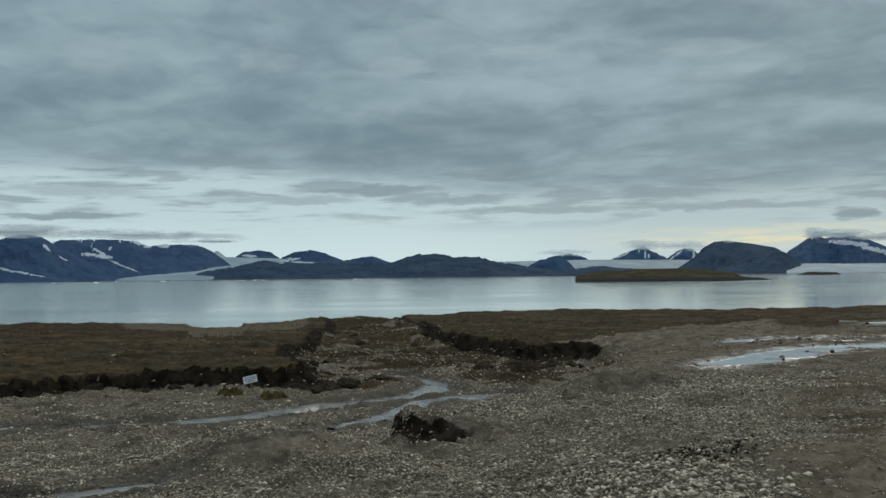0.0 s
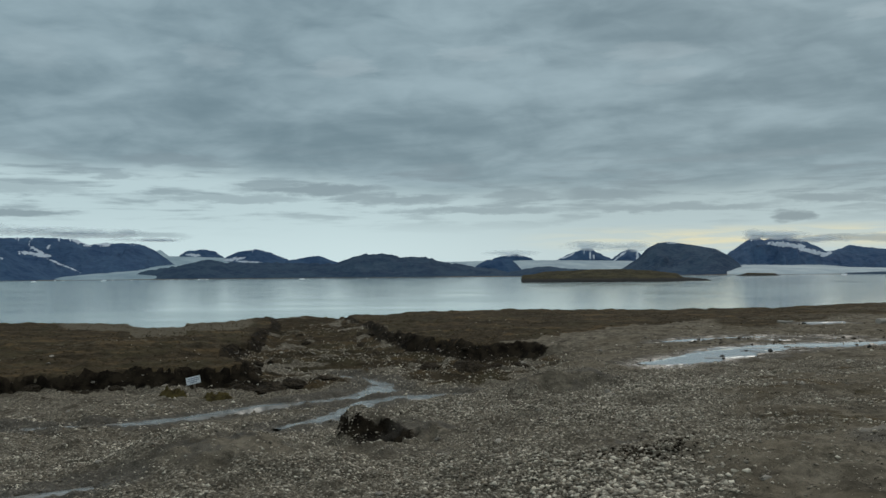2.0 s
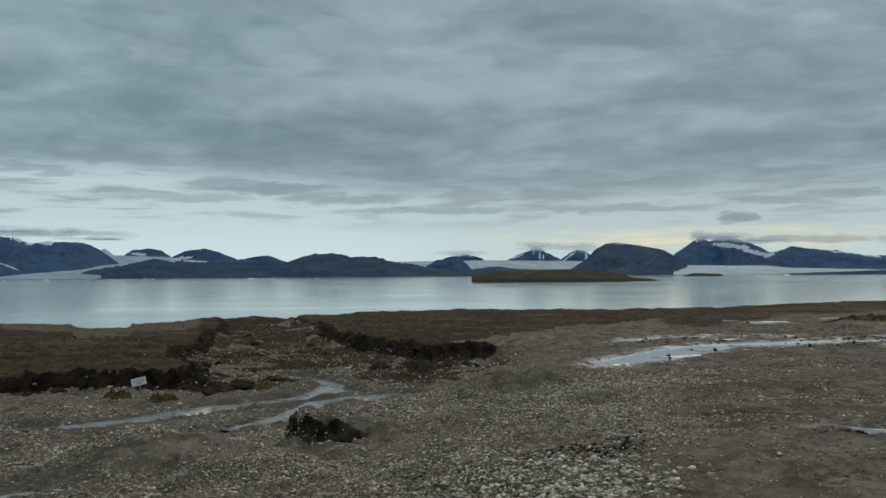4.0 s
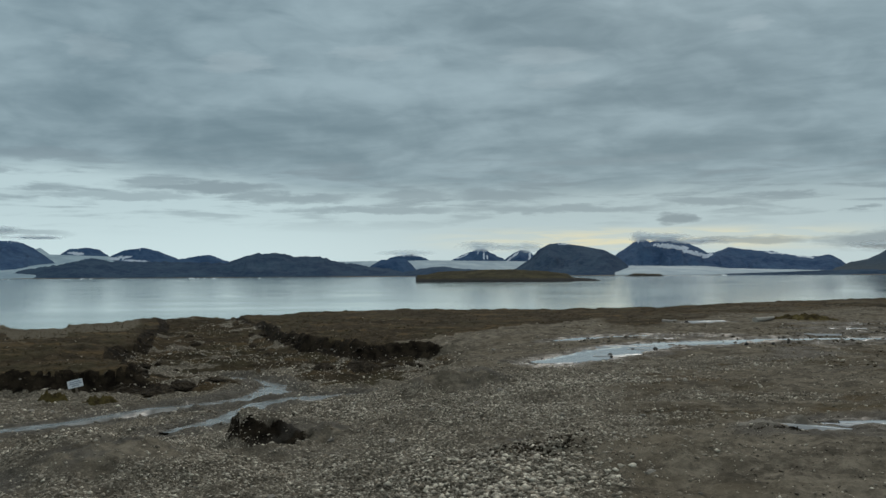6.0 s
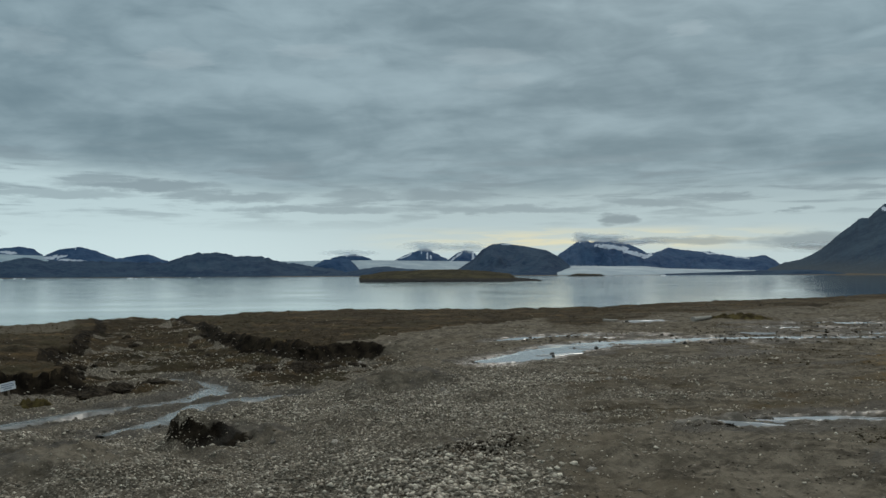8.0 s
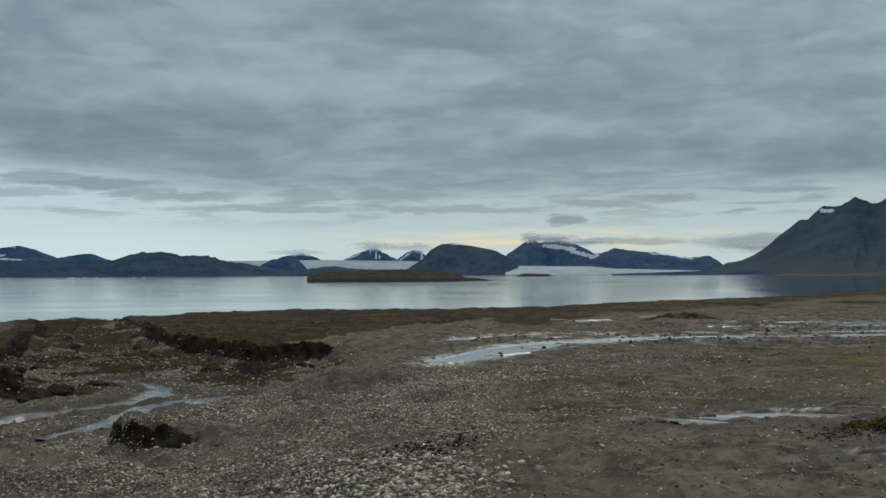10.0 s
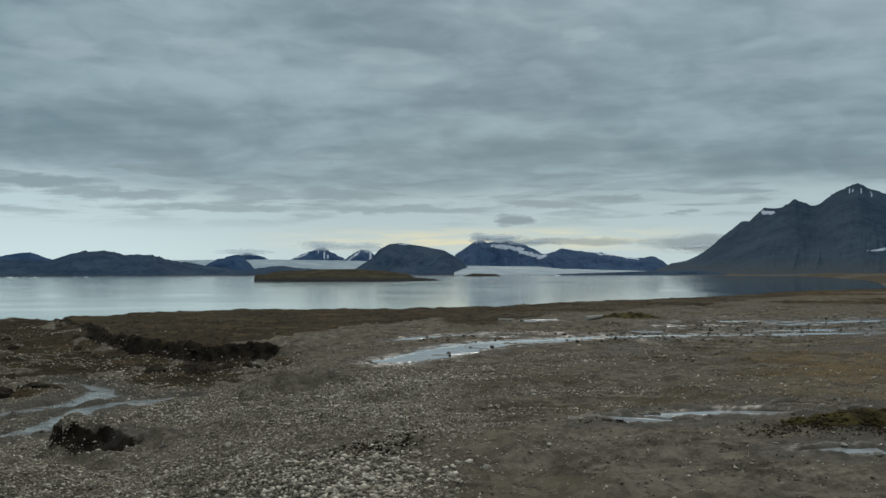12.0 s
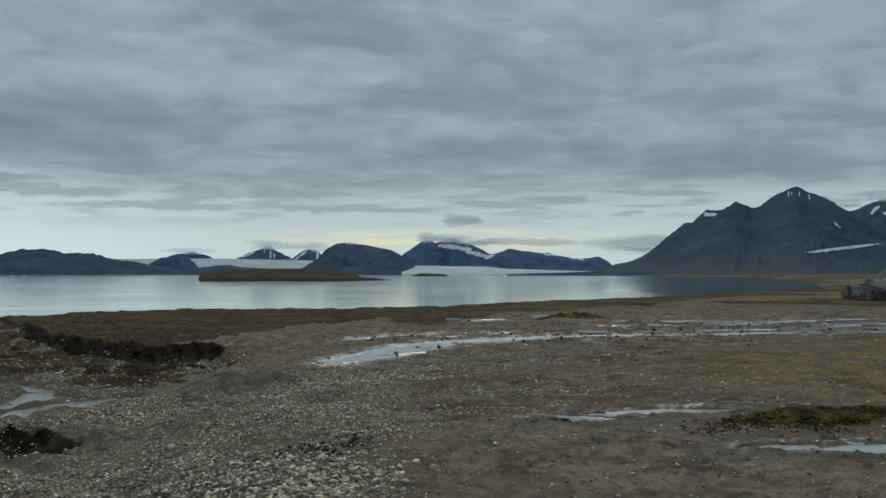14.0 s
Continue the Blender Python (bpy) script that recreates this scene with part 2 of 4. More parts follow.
brook = n.surface(n.mix(n.ramp(n.noise(p, 2.5, 5, 0.6), 0.35, 0.65), (0.095, 0.090, 0.078), (0.23, 0.225, 0.21)), 0.12, n.bump(n.noise(p, 11.0, 5, 0.6), 0.5, 0.02), 0.5)
brook.inputs["IOR"].default_value = 1.33


def rock_material(name, low, high, scale, snow=True, foot=None, band=(50.0, -4.0, 40.0)):
    m, n = material(name)
    p = n.coords()
    a = n.noise(p, scale, 5, 0.6)
    b = n.noise(n.scaled(p, (1, 1, 2.0)), scale * 5, 4, 0.6)
    c = n.mix(n.ramp(n.math("ADD", n.math("MULTIPLY", a, 0.6), n.math("MULTIPLY", b, 0.4)), 0.35, 0.65), low, high)
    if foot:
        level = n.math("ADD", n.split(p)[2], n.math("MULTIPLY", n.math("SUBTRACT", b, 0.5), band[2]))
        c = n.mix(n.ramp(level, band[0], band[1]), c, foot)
    if snow:
        s = n.math("ADD", n.attribute("snow")["Fac"], n.math("MULTIPLY", n.math("SUBTRACT", b, 0.5), 0.4))
        c = n.mix(n.ramp(s, 0.42, 0.58), c, (0.44, 0.50, 0.57))
    n.surface(c, 0.95, n.bump(b, 0.7, 6.0), 0.04)
    return m


# the blue of distance haze is painted into these three base colours
ROCK_HAZE = rock_material("haze_blue_rock", (0.024, 0.054, 0.117), (0.051, 0.097, 0.169), 0.010)
ROCK_DARK = rock_material("dark_hazed_rock", (0.022, 0.044, 0.082), (0.044, 0.076, 0.116), 0.012)
ROCK_NEAR = rock_material("dark_hazed_scree", (0.021, 0.042, 0.070), (0.045, 0.075, 0.105), 0.006, True, (0.047, 0.062, 0.074))
ISLAND = rock_material("island_turf", (0.030, 0.029, 0.020), (0.078, 0.066, 0.034), 0.05, False, (0.030, 0.031, 0.032), (SEA + 4.2, SEA + 1.8, 3.0))
ICE, n = material("glacier_ice")
p = n.coords()
a, b = n.noise(n.scaled(p, (1, 0.4, 1)), 0.012, 5, 0.6), n.noise(p, 0.09, 4, 0.7)
ice_c = n.mix(n.ramp(a, 0.35, 0.65), (0.165, 0.25, 0.305), (0.255, 0.345, 0.395))
ice_c = n.mix(n.ramp(b, 0.55, 0.75, 0.0, 0.5), ice_c, (0.17, 0.28, 0.37))
n.surface(ice_c, 0.7, n.bump(b, 0.6, 3.0), 0.3)


# ---- number noise for the relief ----
TABLES = [np.random.RandomState(k).rand(256, 256) for k in range(8)]


def vnoise(x, y, k=0):
    xi, yi = np.floor(x).astype(int), np.floor(y).astype(int)
    fx, fy = x - xi, y - yi
    fx, fy = fx * fx * (3 - 2 * fx), fy * fy * (3 - 2 * fy)
    t = TABLES[k % 8]
    x0, x1, y0, y1 = xi & 255, (xi + 1) & 255, yi & 255, (yi + 1) & 255
    return (t[x0, y0] * (1 - fx) + t[x1, y0] * fx) * (1 - fy) + (t[x0, y1] * (1 - fx) + t[x1, y1] * fx) * fy


def fbm(x, y, octaves=4, k=0, gain=0.5):
    total, amp, norm = 0.0, 1.0, 0.0
    for o in range(octaves):
        total, norm = total + amp * vnoise(x * 2 ** o + 17.3 * o, y * 2 ** o + 9.1 * o, k + o), norm + amp
        amp *= gain
    return total / norm


def smooth(v, lo, hi):
    s = np.clip((v - lo) / (hi - lo), 0, 1)
    return s * s * (3 - 2 * s)


def line_distance(x, y, pts):
    """Distance to a polyline, and how far along it (as a point's index) the nearest place lies."""
    best, along = np.full(x.shape, 1e9), np.zeros(x.shape)
    for i in range(len(pts) - 1):
        (ax, ay), (bx, by) = pts[i][:2], pts[i + 1][:2]
        dx, dy = bx - ax, by - ay
        s = np.clip(((x - ax) * dx + (y - ay) * dy) / (dx * dx + dy * dy + 1e-9), 0, 1)
        d = np.hypot(x - ax - s * dx, y - ay - s * dy)
        near = d < best
        best, along = np.where(near, d, best), np.where(near, i + s, along)
    return best, along


def within(x, y, pts):
    inside = np.zeros(x.shape, bool)
    for i in range(len(pts)):
        (ax, ay), (bx, by) = pts[i - 1][:2], pts[i][:2]
        cross = ((ay > y) != (by > y)) & (x < (bx - ax) * (y - ay) / (by - ay + 1e-12) + ax)
        inside ^= cross
    return inside


# ---- the lie of the land ----
# spot heights of the shore terrace: x, y, z
SPOTS = [(0, 0, 0), (-6, 5, -0.3), (-5, 9, -0.5), (0, 9, -0.42), (-8, 13, -1.05), (-3, 13.8, -0.95), (-5, 13, -0.95), (0, 15, -0.6), (2, 16.5, -0.6), (4, 9, -0.08),
         (8, 8, 0), (6, 14, -0.15), (10, 22, -0.25), (16, 22, -0.25), (25, 25, -0.2), (12, 12, 0), (20, 15, 0), (5, 20, -0.35), (4, 27, -0.6)]
SPOTS += [(0, 36, -0.65), (10, 40, -0.5), (20, 35, -0.3), (-10, 25, -0.8), (-8, 40, -0.8), (-16, 30, -0.8), (40, 40, -0.3), (52, 47, -0.3), (100, 80, -0.4),
          (-20, 22, -0.8), (8, 55, -0.55), (-15, 48, -0.8), (-20, -20, 0.2), (20, -20, 0.3)]
# the gully's floor: x, y, the width of the bank above each stretch and how much dark peat, with the face's shadow in
# its colour, shows there
GULLY = [(-16, 20, 0.4, 1), (-10.1, 21.8, 0.35, 1), (-9.2, 22.7, 0.3, 1), (-7.6, 22.9, 0.3, 1), (-6.5, 23.3, 0.4, 1), (-4.9, 22.9, 0.5, 1), (-3.3, 22.9, 0.6, 1), (-3.0, 24.5, 1.0, 0.8),
         (-4, 29.7, 1.4, 0.6), (-4.7, 38.5, 0.9, 0.7), (-5.4, 46.4, 0.6, 1), (-8, 62, 0.8, 1), (-3, 62, 0.8, 1), (-2.9, 49.3, 0.8, 1), (-1.6, 40.4, 1.2, 0.7), (-0.4, 33, 1.3, 0.8),
         (1.2, 29.0, 1.6, 1), (2.1, 28.0, 1.6, 1), (2.9, 27.6, 1.5, 1), (3.6, 28.2, 1.3, 0.9), (4.0, 27.2, 2.4, 0), (3.5, 24.0, 2.4, 0), (3.0, 22.2, 1.6, 0), (2.6, 20.3, 1.4, 0), (0.8, 18.3, 1.2, 0), (-0.35, 15.6, 0.7, 0.2),
         (-0.80, 13.9, 0.12, 1), (-0.80, 13.15, 0.12, 1), (-0.5, 12.9, 0.25, 1), (-0.05, 12.75, 0.4, 0.8), (0.25, 12.5, 0.5, 0.2), (-0.5, 12.2, 0.6, 0), (-1.2, 12.9, 1.0, 0), (-1.7, 14.2, 1.2, 0), (-2.4, 15.4, 2.0, 0), (-3.9, 15.9, 2.5, 0), (-5.8, 15.7, 2.5, 0), (-8, 15.3, 2.5, 0), (-16, 14.5, 3, 0)]
# water courses and puddles: points with half widths
COURSES = [
    [(-13, 17.6, 0.25), (-8.6, 17.5, 0.26), (-7.0, 17.6, 0.26), (-5.4, 17.9, 0.32), (-4.2, 18.7, 0.28), (-2.9, 20.3, 0.25), (-1.8, 20.9, 0.2), (-1.0, 21.4, 0.3), (-0.3, 22.6, 0.5), (-0.2, 24.0, 0.35), (-0.7, 25.3, 0.22), (-1.4, 26.2, 0.15)],
    [(-2.1, 17.2, 0.2), (-1.5, 18.1, 0.28), (-1.0, 18.9, 0.35), (-0.6, 20.6, 0.3), (0.2, 21.3, 0.38), (1.5, 21.7, 0.4), (2.6, 21.5, 0.25)],
    [(-5.6, 8.5, 0.14), (-4.2, 9.1, 0.15), (-3.7, 9.4, 0.14), (-3.1, 9.7, 0.1)],
]
COURSES += [
    [(5.6, 19.7, 0.3), (6.7, 20.4, 0.8), (8.0, 21.3, 0.95), (9.0, 22.1, 0.8), (9.9, 22.8, 0.7), (12, 23.4, 0.75), (14.0, 23.6, 0.65), (16.5, 23.3, 0.35), (18.5, 22.6, 0.25)],
    [(8.3, 27.2, 0.25), (9.2, 27.4, 0.5), (11.2, 27.3, 0.5), (12.9, 25.6, 0.45)],
    [(16.0, 34.2, 0.2), (16.8, 34.3, 0.3), (17.6, 34.2, 0.2)],
    [(20.6, 29.8, 0.3), (21.8, 29.3, 0.6), (23.2, 28.7, 0.3)],
    [(18.5, 22.6, 0.25), (19.7, 22.4, 0.4), (23.4, 21.0, 0.7), (26, 20.5, 0.4)],
    [(24.5, 23.6, 0.3), (26.5, 24.2, 0.8), (29.5, 24.6, 0.5)],
]
COURSES += [
    [(21.6, 29.0, 0.3), (22.6, 28.0, 0.5), (23.6, 27.0, 0.3)],
    [(23, 26.5, 0.3), (26, 27, 0.6), (31, 27.6, 0.7)],
    [(19, 24, 0.3), (22, 23.4, 0.5), (25, 22.3, 0.6), (29, 22, 0.6)],
    [(6.3, 9.5, 0.14), (6.9, 9.2, 0.26), (7.5, 8.75, 0.2)],
    [(8.0, 9.35, 0.08), (8.4, 9.05, 0.16), (8.7, 8.8, 0.06)],
    [(8.4, 8.55, 0.06), (8.55, 8.3, 0.12), (8.6, 8.0, 0.06)],
    [(6.25, 7.0, 0.06), (6.6, 6.85, 0.15), (6.9, 6.7, 0.1)],
    [(6.75, 6.6, 0.08), (7.1, 6.5, 0.22), (7.8, 6.2, 0.30)],
]
films = random.Random(5)
for mx, my, sx, sy, count, lo, hi in ((6.3, 9.25, 0.6, 0.15, 3, 0.07, 0.11), (7.2, 9.0, 0.4, 0.15, 3, 0.07, 0.1), (8.3, 9.1, 0.7, 0.15, 3, 0.06, 0.1), (21, 25, 5.0, 4.0, 22, 0.10, 0.26), (9.5, 23.5, 2.5, 2.0, 8, 0.1, 0.2), (7.3, 6.75, 0.5, 0.1, 2, 0.05, 0.08)):
    for _ in range(count):
        cx, cy, w = films.gauss(mx, sx * 0.6), films.gauss(my, sy * 0.6), films.uniform(lo, hi)
        reach = w * films.uniform(2.0, 5.0)
        ax, ay = cy / math.hypot(cx, cy) * reach, -cx / math.hypot(cx, cy) * reach
        COURSES.append([(cx - ax, cy - ay, w * 0.5), (cx, cy + films.uniform(-w, w), w), (cx + ax, cy + ay, w * 0.5)])
# the edge of the shore terrace: bearing and distance
EDGE = [(-60, 60), (-26, 54.6), (-21.6, 53.7), (-16.8, 50.5), (-15.8, 49.5), (-15.5, 45.5), (-12.7, 45), (-12.4, 48), (-10, 49), (-5.2, 57), (-1.6, 50), (2.3, 54), (7.6, 55), (17.8, 54.5),
        (22.5, 54.6), (25.4, 57.6), (27.6, 63), (32.8, 69), (36.6, 75.5), (39.6, 89), (41.9, 105), (45.7, 120), (49.5, 133), (60, 160), (90, 300), (180, 300)]
# the far shore of the fjord: bearing and distance
FAR = [(-180, 150), (-120, 400), (-70, 2400), (30, 2350), (36, 2050), (41.3, 1850), (43.5, 1250), (45, 950), (46.5, 420), (49, 260), (60, 230), (100, 310), (180, 310)]
TURF = [(3.2, 28.9), (4.6, 30.2), (7, 33), (11, 36.5), (16, 41), (22, 47), (30, 62), (0, 90), (-6, 70), (-1.5, 45), (0, 33), (1.5, 29.6)]


def terrace(x, y):
    """Smooth height of the terrace with the gully cut in, before roughness; also the cut's share and the bank's share."""
    top, weight = 0.0, 0.0
    for px, py, pz in SPOTS:
        w = 1 / ((x - px) ** 2 + (y - py) ** 2 + 1.5) ** 1.5
        top, weight = top + w * pz, weight + w
    top = top / weight
    sway = 0.12 + 0.5 * smooth(y, 16, 26) * smooth(x, -5, -2)
    wx = x + (fbm(x * 0.8, y * 0.8, 3, 3) - 0.5) * sway + (fbm(x * 3, y * 3, 3, 5) - 0.5) * 0.28
    wy = y + (fbm(x * 0.8, y * 0.8, 3, 4) - 0.5) * sway + (fbm(x * 3, y * 3, 3, 6) - 0.5) * 0.28
    ring = GULLY + GULLY[:1]
    d, along = line_distance(wx, wy, ring)
    inside = within(wx, wy, GULLY)
    width = np.array([g[2] for g in ring])[np.clip(np.round(along).astype(int), 0, len(ring) - 1)]
    q = d / width
    lip = 0.45 + 0.5 * (fbm(x * 1.2, y * 1.2, 2, 1) - 0.5)
    cut = np.where(inside, 1.0, np.where(width < 2, 1 - lip * smooth(q, 0, 0.85) - (1 - lip) * smooth(q, 0.78, 1.0), 1 - smooth(q, 0, 1)))
    face = np.interp(along, range(len(ring)), [g[3] for g in ring])
    floor = -0.88 - 0.32 * smooth(y, 13, 16.5) - 0.003 * np.maximum(y - 20, 0)
    z = top + (np.minimum(floor, top) - top) * cut * (1 - 0.55 * smooth(y, 35, 47))
    steep = np.where(inside, 0, 1) * (width < 2) * smooth(q, np.where(width < 0.8, 0.0, 0.25), np.where(width < 0.8, 0.2, 0.75)) * (1 - smooth(q, 1.0, 1.2)) * face * (1 - 0.5 * smooth(y, 38, 48))
    return z, cut, steep, d


MOUNDS = [(-2.4, 11.2, 0.95, 1.2, 0.50), (-1.2, 10.2, 0.8, 0.8, 0.18), (-0.55, 13.4, 0.45, 0.55, 0.30), (0.1, 13.4, 0.6, 0.5, 0.12), (0.7, 14.6, 1.2, 0.9, 0.10), (0.3, 12.4, 0.9, 0.7, 0.10), (3.2, 16.6, 1.2, 0.5, 0.40), (2.3, 16.2, 0.3, 0.4, 0.12),
          (7.5, 7.6, 0.8, 0.40, 0.05), (8.6, 7.6, 0.6, 0.4, 0.08), (5.55, 9.45, 0.45, 0.22, 0.09), (21, 34, 1.2, 0.5, 0.1), (-5.2, 28.5, 0.7, 1.6, -0.25), (-5.5, 34, 1.2, 2, -0.2), (2.0, 7.0, 0.9, 0.25, 0.07)]


# bare soil (negative) and clean gravel (positive) patches: x, y, half sizes, strength; the first also paints shading on
# the mound's near face
PATCHES = [(-1.8, 10.2, 1.1, 0.7, -0.9), (0.55, 12.9, 1.3, 0.7, -0.75), (2.7, 9.9, 0.7, 0.35, -0.9), (-5.5, 14.8, 3.0, 0.6, -0.6), (-0.9, 11.6, 0.6, 0.6, -0.5), (3.2, 16.4, 1.2, 0.5, -0.95), (0.4, 11.3, 1.5, 0.7, -0.55),
           (0.3, 9.4, 1.4, 0.55, 0.6), (-2.4, 12.2, 0.8, 0.3, 0.5), (0.7, 15.9, 1.3, 0.35, 0.5), (-6.5, 20.0, 3.0, 1.0, 0.35), (2.0, 8.0, 0.8, 0.3, 0.5), (5.6, 10.6, 1.0, 0.25, 0.6), (6.8, 12.3, 2.2, 0.35, 0.7), (9.3, 17.6, 2.2, 1.2, 1.0), (8, 19.2, 2.0, 0.6, 0.6), (4.6, 9.9, 0.5, 0.2, 0.8), (4.0, 8.2, 0.6, 0.3, 0.5)]


def lie(x, y):
    """Height of the ground, with mounds and water courses, and its zones."""
    r, bearing = np.hypot(x, y), np.degrees(np.arctan2(x, y))
    z, cut, steep, d = terrace(x, y)
    for mx, my, sx, sy, h in MOUNDS:
        z = z + h * np.exp(-((x - mx) / sx) ** 2 - ((y - my) / sy) ** 2)
    wet, soak_shade = np.zeros(x.shape), np.zeros(x.shape)
    for course in COURSES:
        dist, along = line_distance(x, y, course)
        w = np.interp(along, range(len(course)), [c[2] for c in course])
        wet = np.maximum(wet, 1 - smooth(dist / w, 0.35, 1.3))
        soak_shade = np.maximum(soak_shade, 1 - smooth(dist / (w + 0.5), 0.4, 1.6))
    flat = smooth(x, 2.5, 6) * (1 - 0.6 * smooth(r, 25, 40))
    broad = (fbm(x * 0.5, y * 0.5, 3, 1) - 0.5) * 0.22 * (1 - 0.4 * flat) + (fbm(x * 1.3, y * 1.3, 3, 7) - 0.5) * 0.20 * (1 - 0.8 * flat) * (1 - smooth(r, 30, 45))
    broad = broad + (1 - np.abs(2 * fbm(x * 0.8, y * 1.1, 5, 4, 0.55) - 1) - 0.6) * 0.28 * cut * smooth(y, 20, 25)
    small = (fbm(x * 3.2, y * 3.2, 4, 2) - 0.5) * 0.16 * (1 - 0.5 * flat) + (fbm(x * 12, y * 12, 3, 0) - 0.5) * 0.05
    ragged = wet * (fbm(x * 1.8 + y * 0.4, y * 3.2, 4, 7, 0.6) - 0.47) * np.where(x > 3.5, np.clip(r * 0.008, 0.04, 0.2), 0.12) + wet * (x > 3.5) * (fbm(x * 9, y * 13, 3, 1) - 0.5) * 0.06 + wet * (x < 3.5) * (fbm(x * 5, y * 6, 3, 3) - 0.5) * 0.10
    z = z + (fbm(x * 2.2, y * 2.2, 4, 5, 0.6) - 0.5) * 0.11 * (1 - cut) * smooth(y, 21, 25) * (1 - flat * (y < 29))
    z = z + broad * (1 - 0.95 * wet) + small * (1 - 0.45 * wet * (x < 3.5)) + ragged + steep * (fbm(x * 2.6, y * 2.6, 5, 6, 0.6) - 0.5) * 0.42 - 0.085 * wet
    edge = np.interp(bearing, [e[0] for e in EDGE], [e[1] for e in EDGE]) + (fbm(bearing * 1.5, bearing * 0, 3, 5) - 0.5) * 1.6
    far = np.interp(bearing, [e[0] for e in FAR], [e[1] for e in FAR])
    open_sea = far > edge + 25
    drop = smooth(r, edge, edge + np.where(open_sea, 9, np.maximum(far - edge, 60)))
    z = z + (np.where(open_sea, -9.5, -6.0) - z) * drop
    plain = -6.2 + smooth(r, far, far + 900) * 4 + (fbm(x * 0.01, y * 0.01, 4, 3) - 0.5) * 1.0
    z = np.where(r > edge + 10, z + (plain - z) * smooth(r, far - 30, far + 25), z)
    wtx, wty = x + (fbm(x * 0.7, y * 0.7, 4, 1) - 0.5) * 2.2, y + (fbm(x * 0.7, y * 0.7, 4, 2) - 0.5) * 2.2
    turf = ((within(wtx, wty, TURF) | ((x < -2.5) & (y > 19) & (r < 300))) & (cut < 0.25)).astype(float)
    turf = np.maximum(turf, smooth(r, 52, 64) * smooth(bearing, 37, 41) * (1 - smooth(r, 130, 170)) * (0.3 + 0.7 * smooth(fbm(x * 0.05 + y * 0.02, y * 0.09, 4, 5), 0.38, 0.55)))
    turf = np.maximum(turf, 0.55 * smooth(r, 380, 520) * smooth(fbm(x * 0.012, y * 0.012, 4, 2), 0.3, 0.5))
    turf = np.maximum(turf, smooth(r, edge - 24, edge - 15) * smooth(bearing, 18, 22) * (r < edge + 3) * (0.55 + 0.45 * smooth(fbm(x * 0.3, y * 0.3, 3, 2), 0.4, 0.55)))
    right = smooth(bearing, 14, 24) * smooth(r, 9, 12) * (1 - smooth(r, 120, 200))
    turf = np.maximum(turf, 0.50 * right * smooth(fbm(x * 0.9 + y * 0.3, y * 0.9 - x * 0.2, 5, 6, 0.65), 0.48, 0.62))
    soak_shade = np.maximum(soak_shade, 0.8 * right * smooth(bearing, 26, 32) * smooth(r, 17, 20) * (1 - smooth(r, 36, 44)) * smooth(fbm(x * 0.5, y * 0.7, 4, 2), 0.48, 0.6))
    bounds = x - 2.5 - 0.55 * (y - 7.5) + (fbm(x * 0.8, y * 0.8, 4, 2) - 0.5) * 3.0
    gravel = np.clip(np.maximum(cut, (1 - smooth(bounds, -0.7, 0.9)) * (1 - smooth(y, 17.5, 20) * smooth(x, 2.5, 4.5))), 0, 1) * (1 - turf)
    turf = np.maximum(turf, 0.9 * cut * smooth(y, 20.5, 24) * smooth(fbm(x * 0.8, y * 1.0, 5, 3, 0.6) + 0.10 * smooth(y, 27, 36), 0.43, 0.53) * (1 - soak_shade))
    for px, py, sx, sy, k in PATCHES:
        g = np.exp(-((x - px) / sx) ** 2 - ((y - py) / sy) ** 2)
        if k < 0:
            # bare soil goes darker, which also puts shading into the mound's colour
            soak_shade = np.maximum(soak_shade, np.clip(-1.1 * k * g, 0, 0.9) * (r < 18) * (0.25 + 0.75 * smooth(fbm(x * 2.2, y * 2.2, 5, 1, 0.6), 0.40, 0.58)))
        gravel = np.clip(gravel + (g * k if k > 0 else gravel * g * k), 0, 1)
    growth = 0.95 * np.exp(-((x - 2.7) / 1.0) ** 2 - ((y - 30.3) / 0.8) ** 2) + smooth(bearing, 29, 43) * smooth(r, 9, 13) * (1 - smooth(r, 24, 32)) + 0.9 * smooth(bearing, 38, 42) * smooth(r, 54, 66) * (1 - smooth(r, 105, 125))
    moss = np.exp(-((x - 7.8) / 1.0) ** 2 - ((y - 7.6) / 0.5) ** 2) + np.exp(-((x - 21) / 1.3) ** 2 - ((y - 34) / 0.6) ** 2)
    return z, np.clip(turf, 0, 1), gravel, np.clip(steep * 1.3, 0, 1), growth, np.maximum(soak_shade, wet), np.clip(moss, 0, 1), wet


def shine_and_bare(x, y):
    """How glossy the wet mud lies round the puddles, and where the turf is worn to pale soil."""
    r, bearing = np.hypot(x, y), np.degrees(np.arctan2(x, y))
    shine = np.zeros(x.shape)
    for course in COURSES[3:]:
        dist, along = line_distance(x, y, course)
        w = np.interp(along, range(len(course)), [c[2] for c in course])
        shine = np.maximum(shine, 0.66 * (1 - smooth(dist / (w * 1.7 + 0.1), 0.5, 1.5)))
    for course in COURSES[:3]:
        dist, along = line_distance(x, y, course)
        shine = np.maximum(shine, 0.5 * (1 - smooth(dist, 0.15, 0.5)))
    fan = np.exp(-((x - 5.8) / 1.5) ** 2 - ((y - 19.4) / 1.0) ** 2)
    shine = np.maximum(shine, 0.8 * fan)
    seep = smooth(bearing, 26, 34) * smooth(r, 20, 24) * (1 - smooth(r, 40, 50)) * smooth(fbm(x * 0.35, y * 0.6, 4, 2), 0.46, 0.6)
    edge = np.interp(bearing, [e[0] for e in EDGE], [e[1] for e in EDGE])
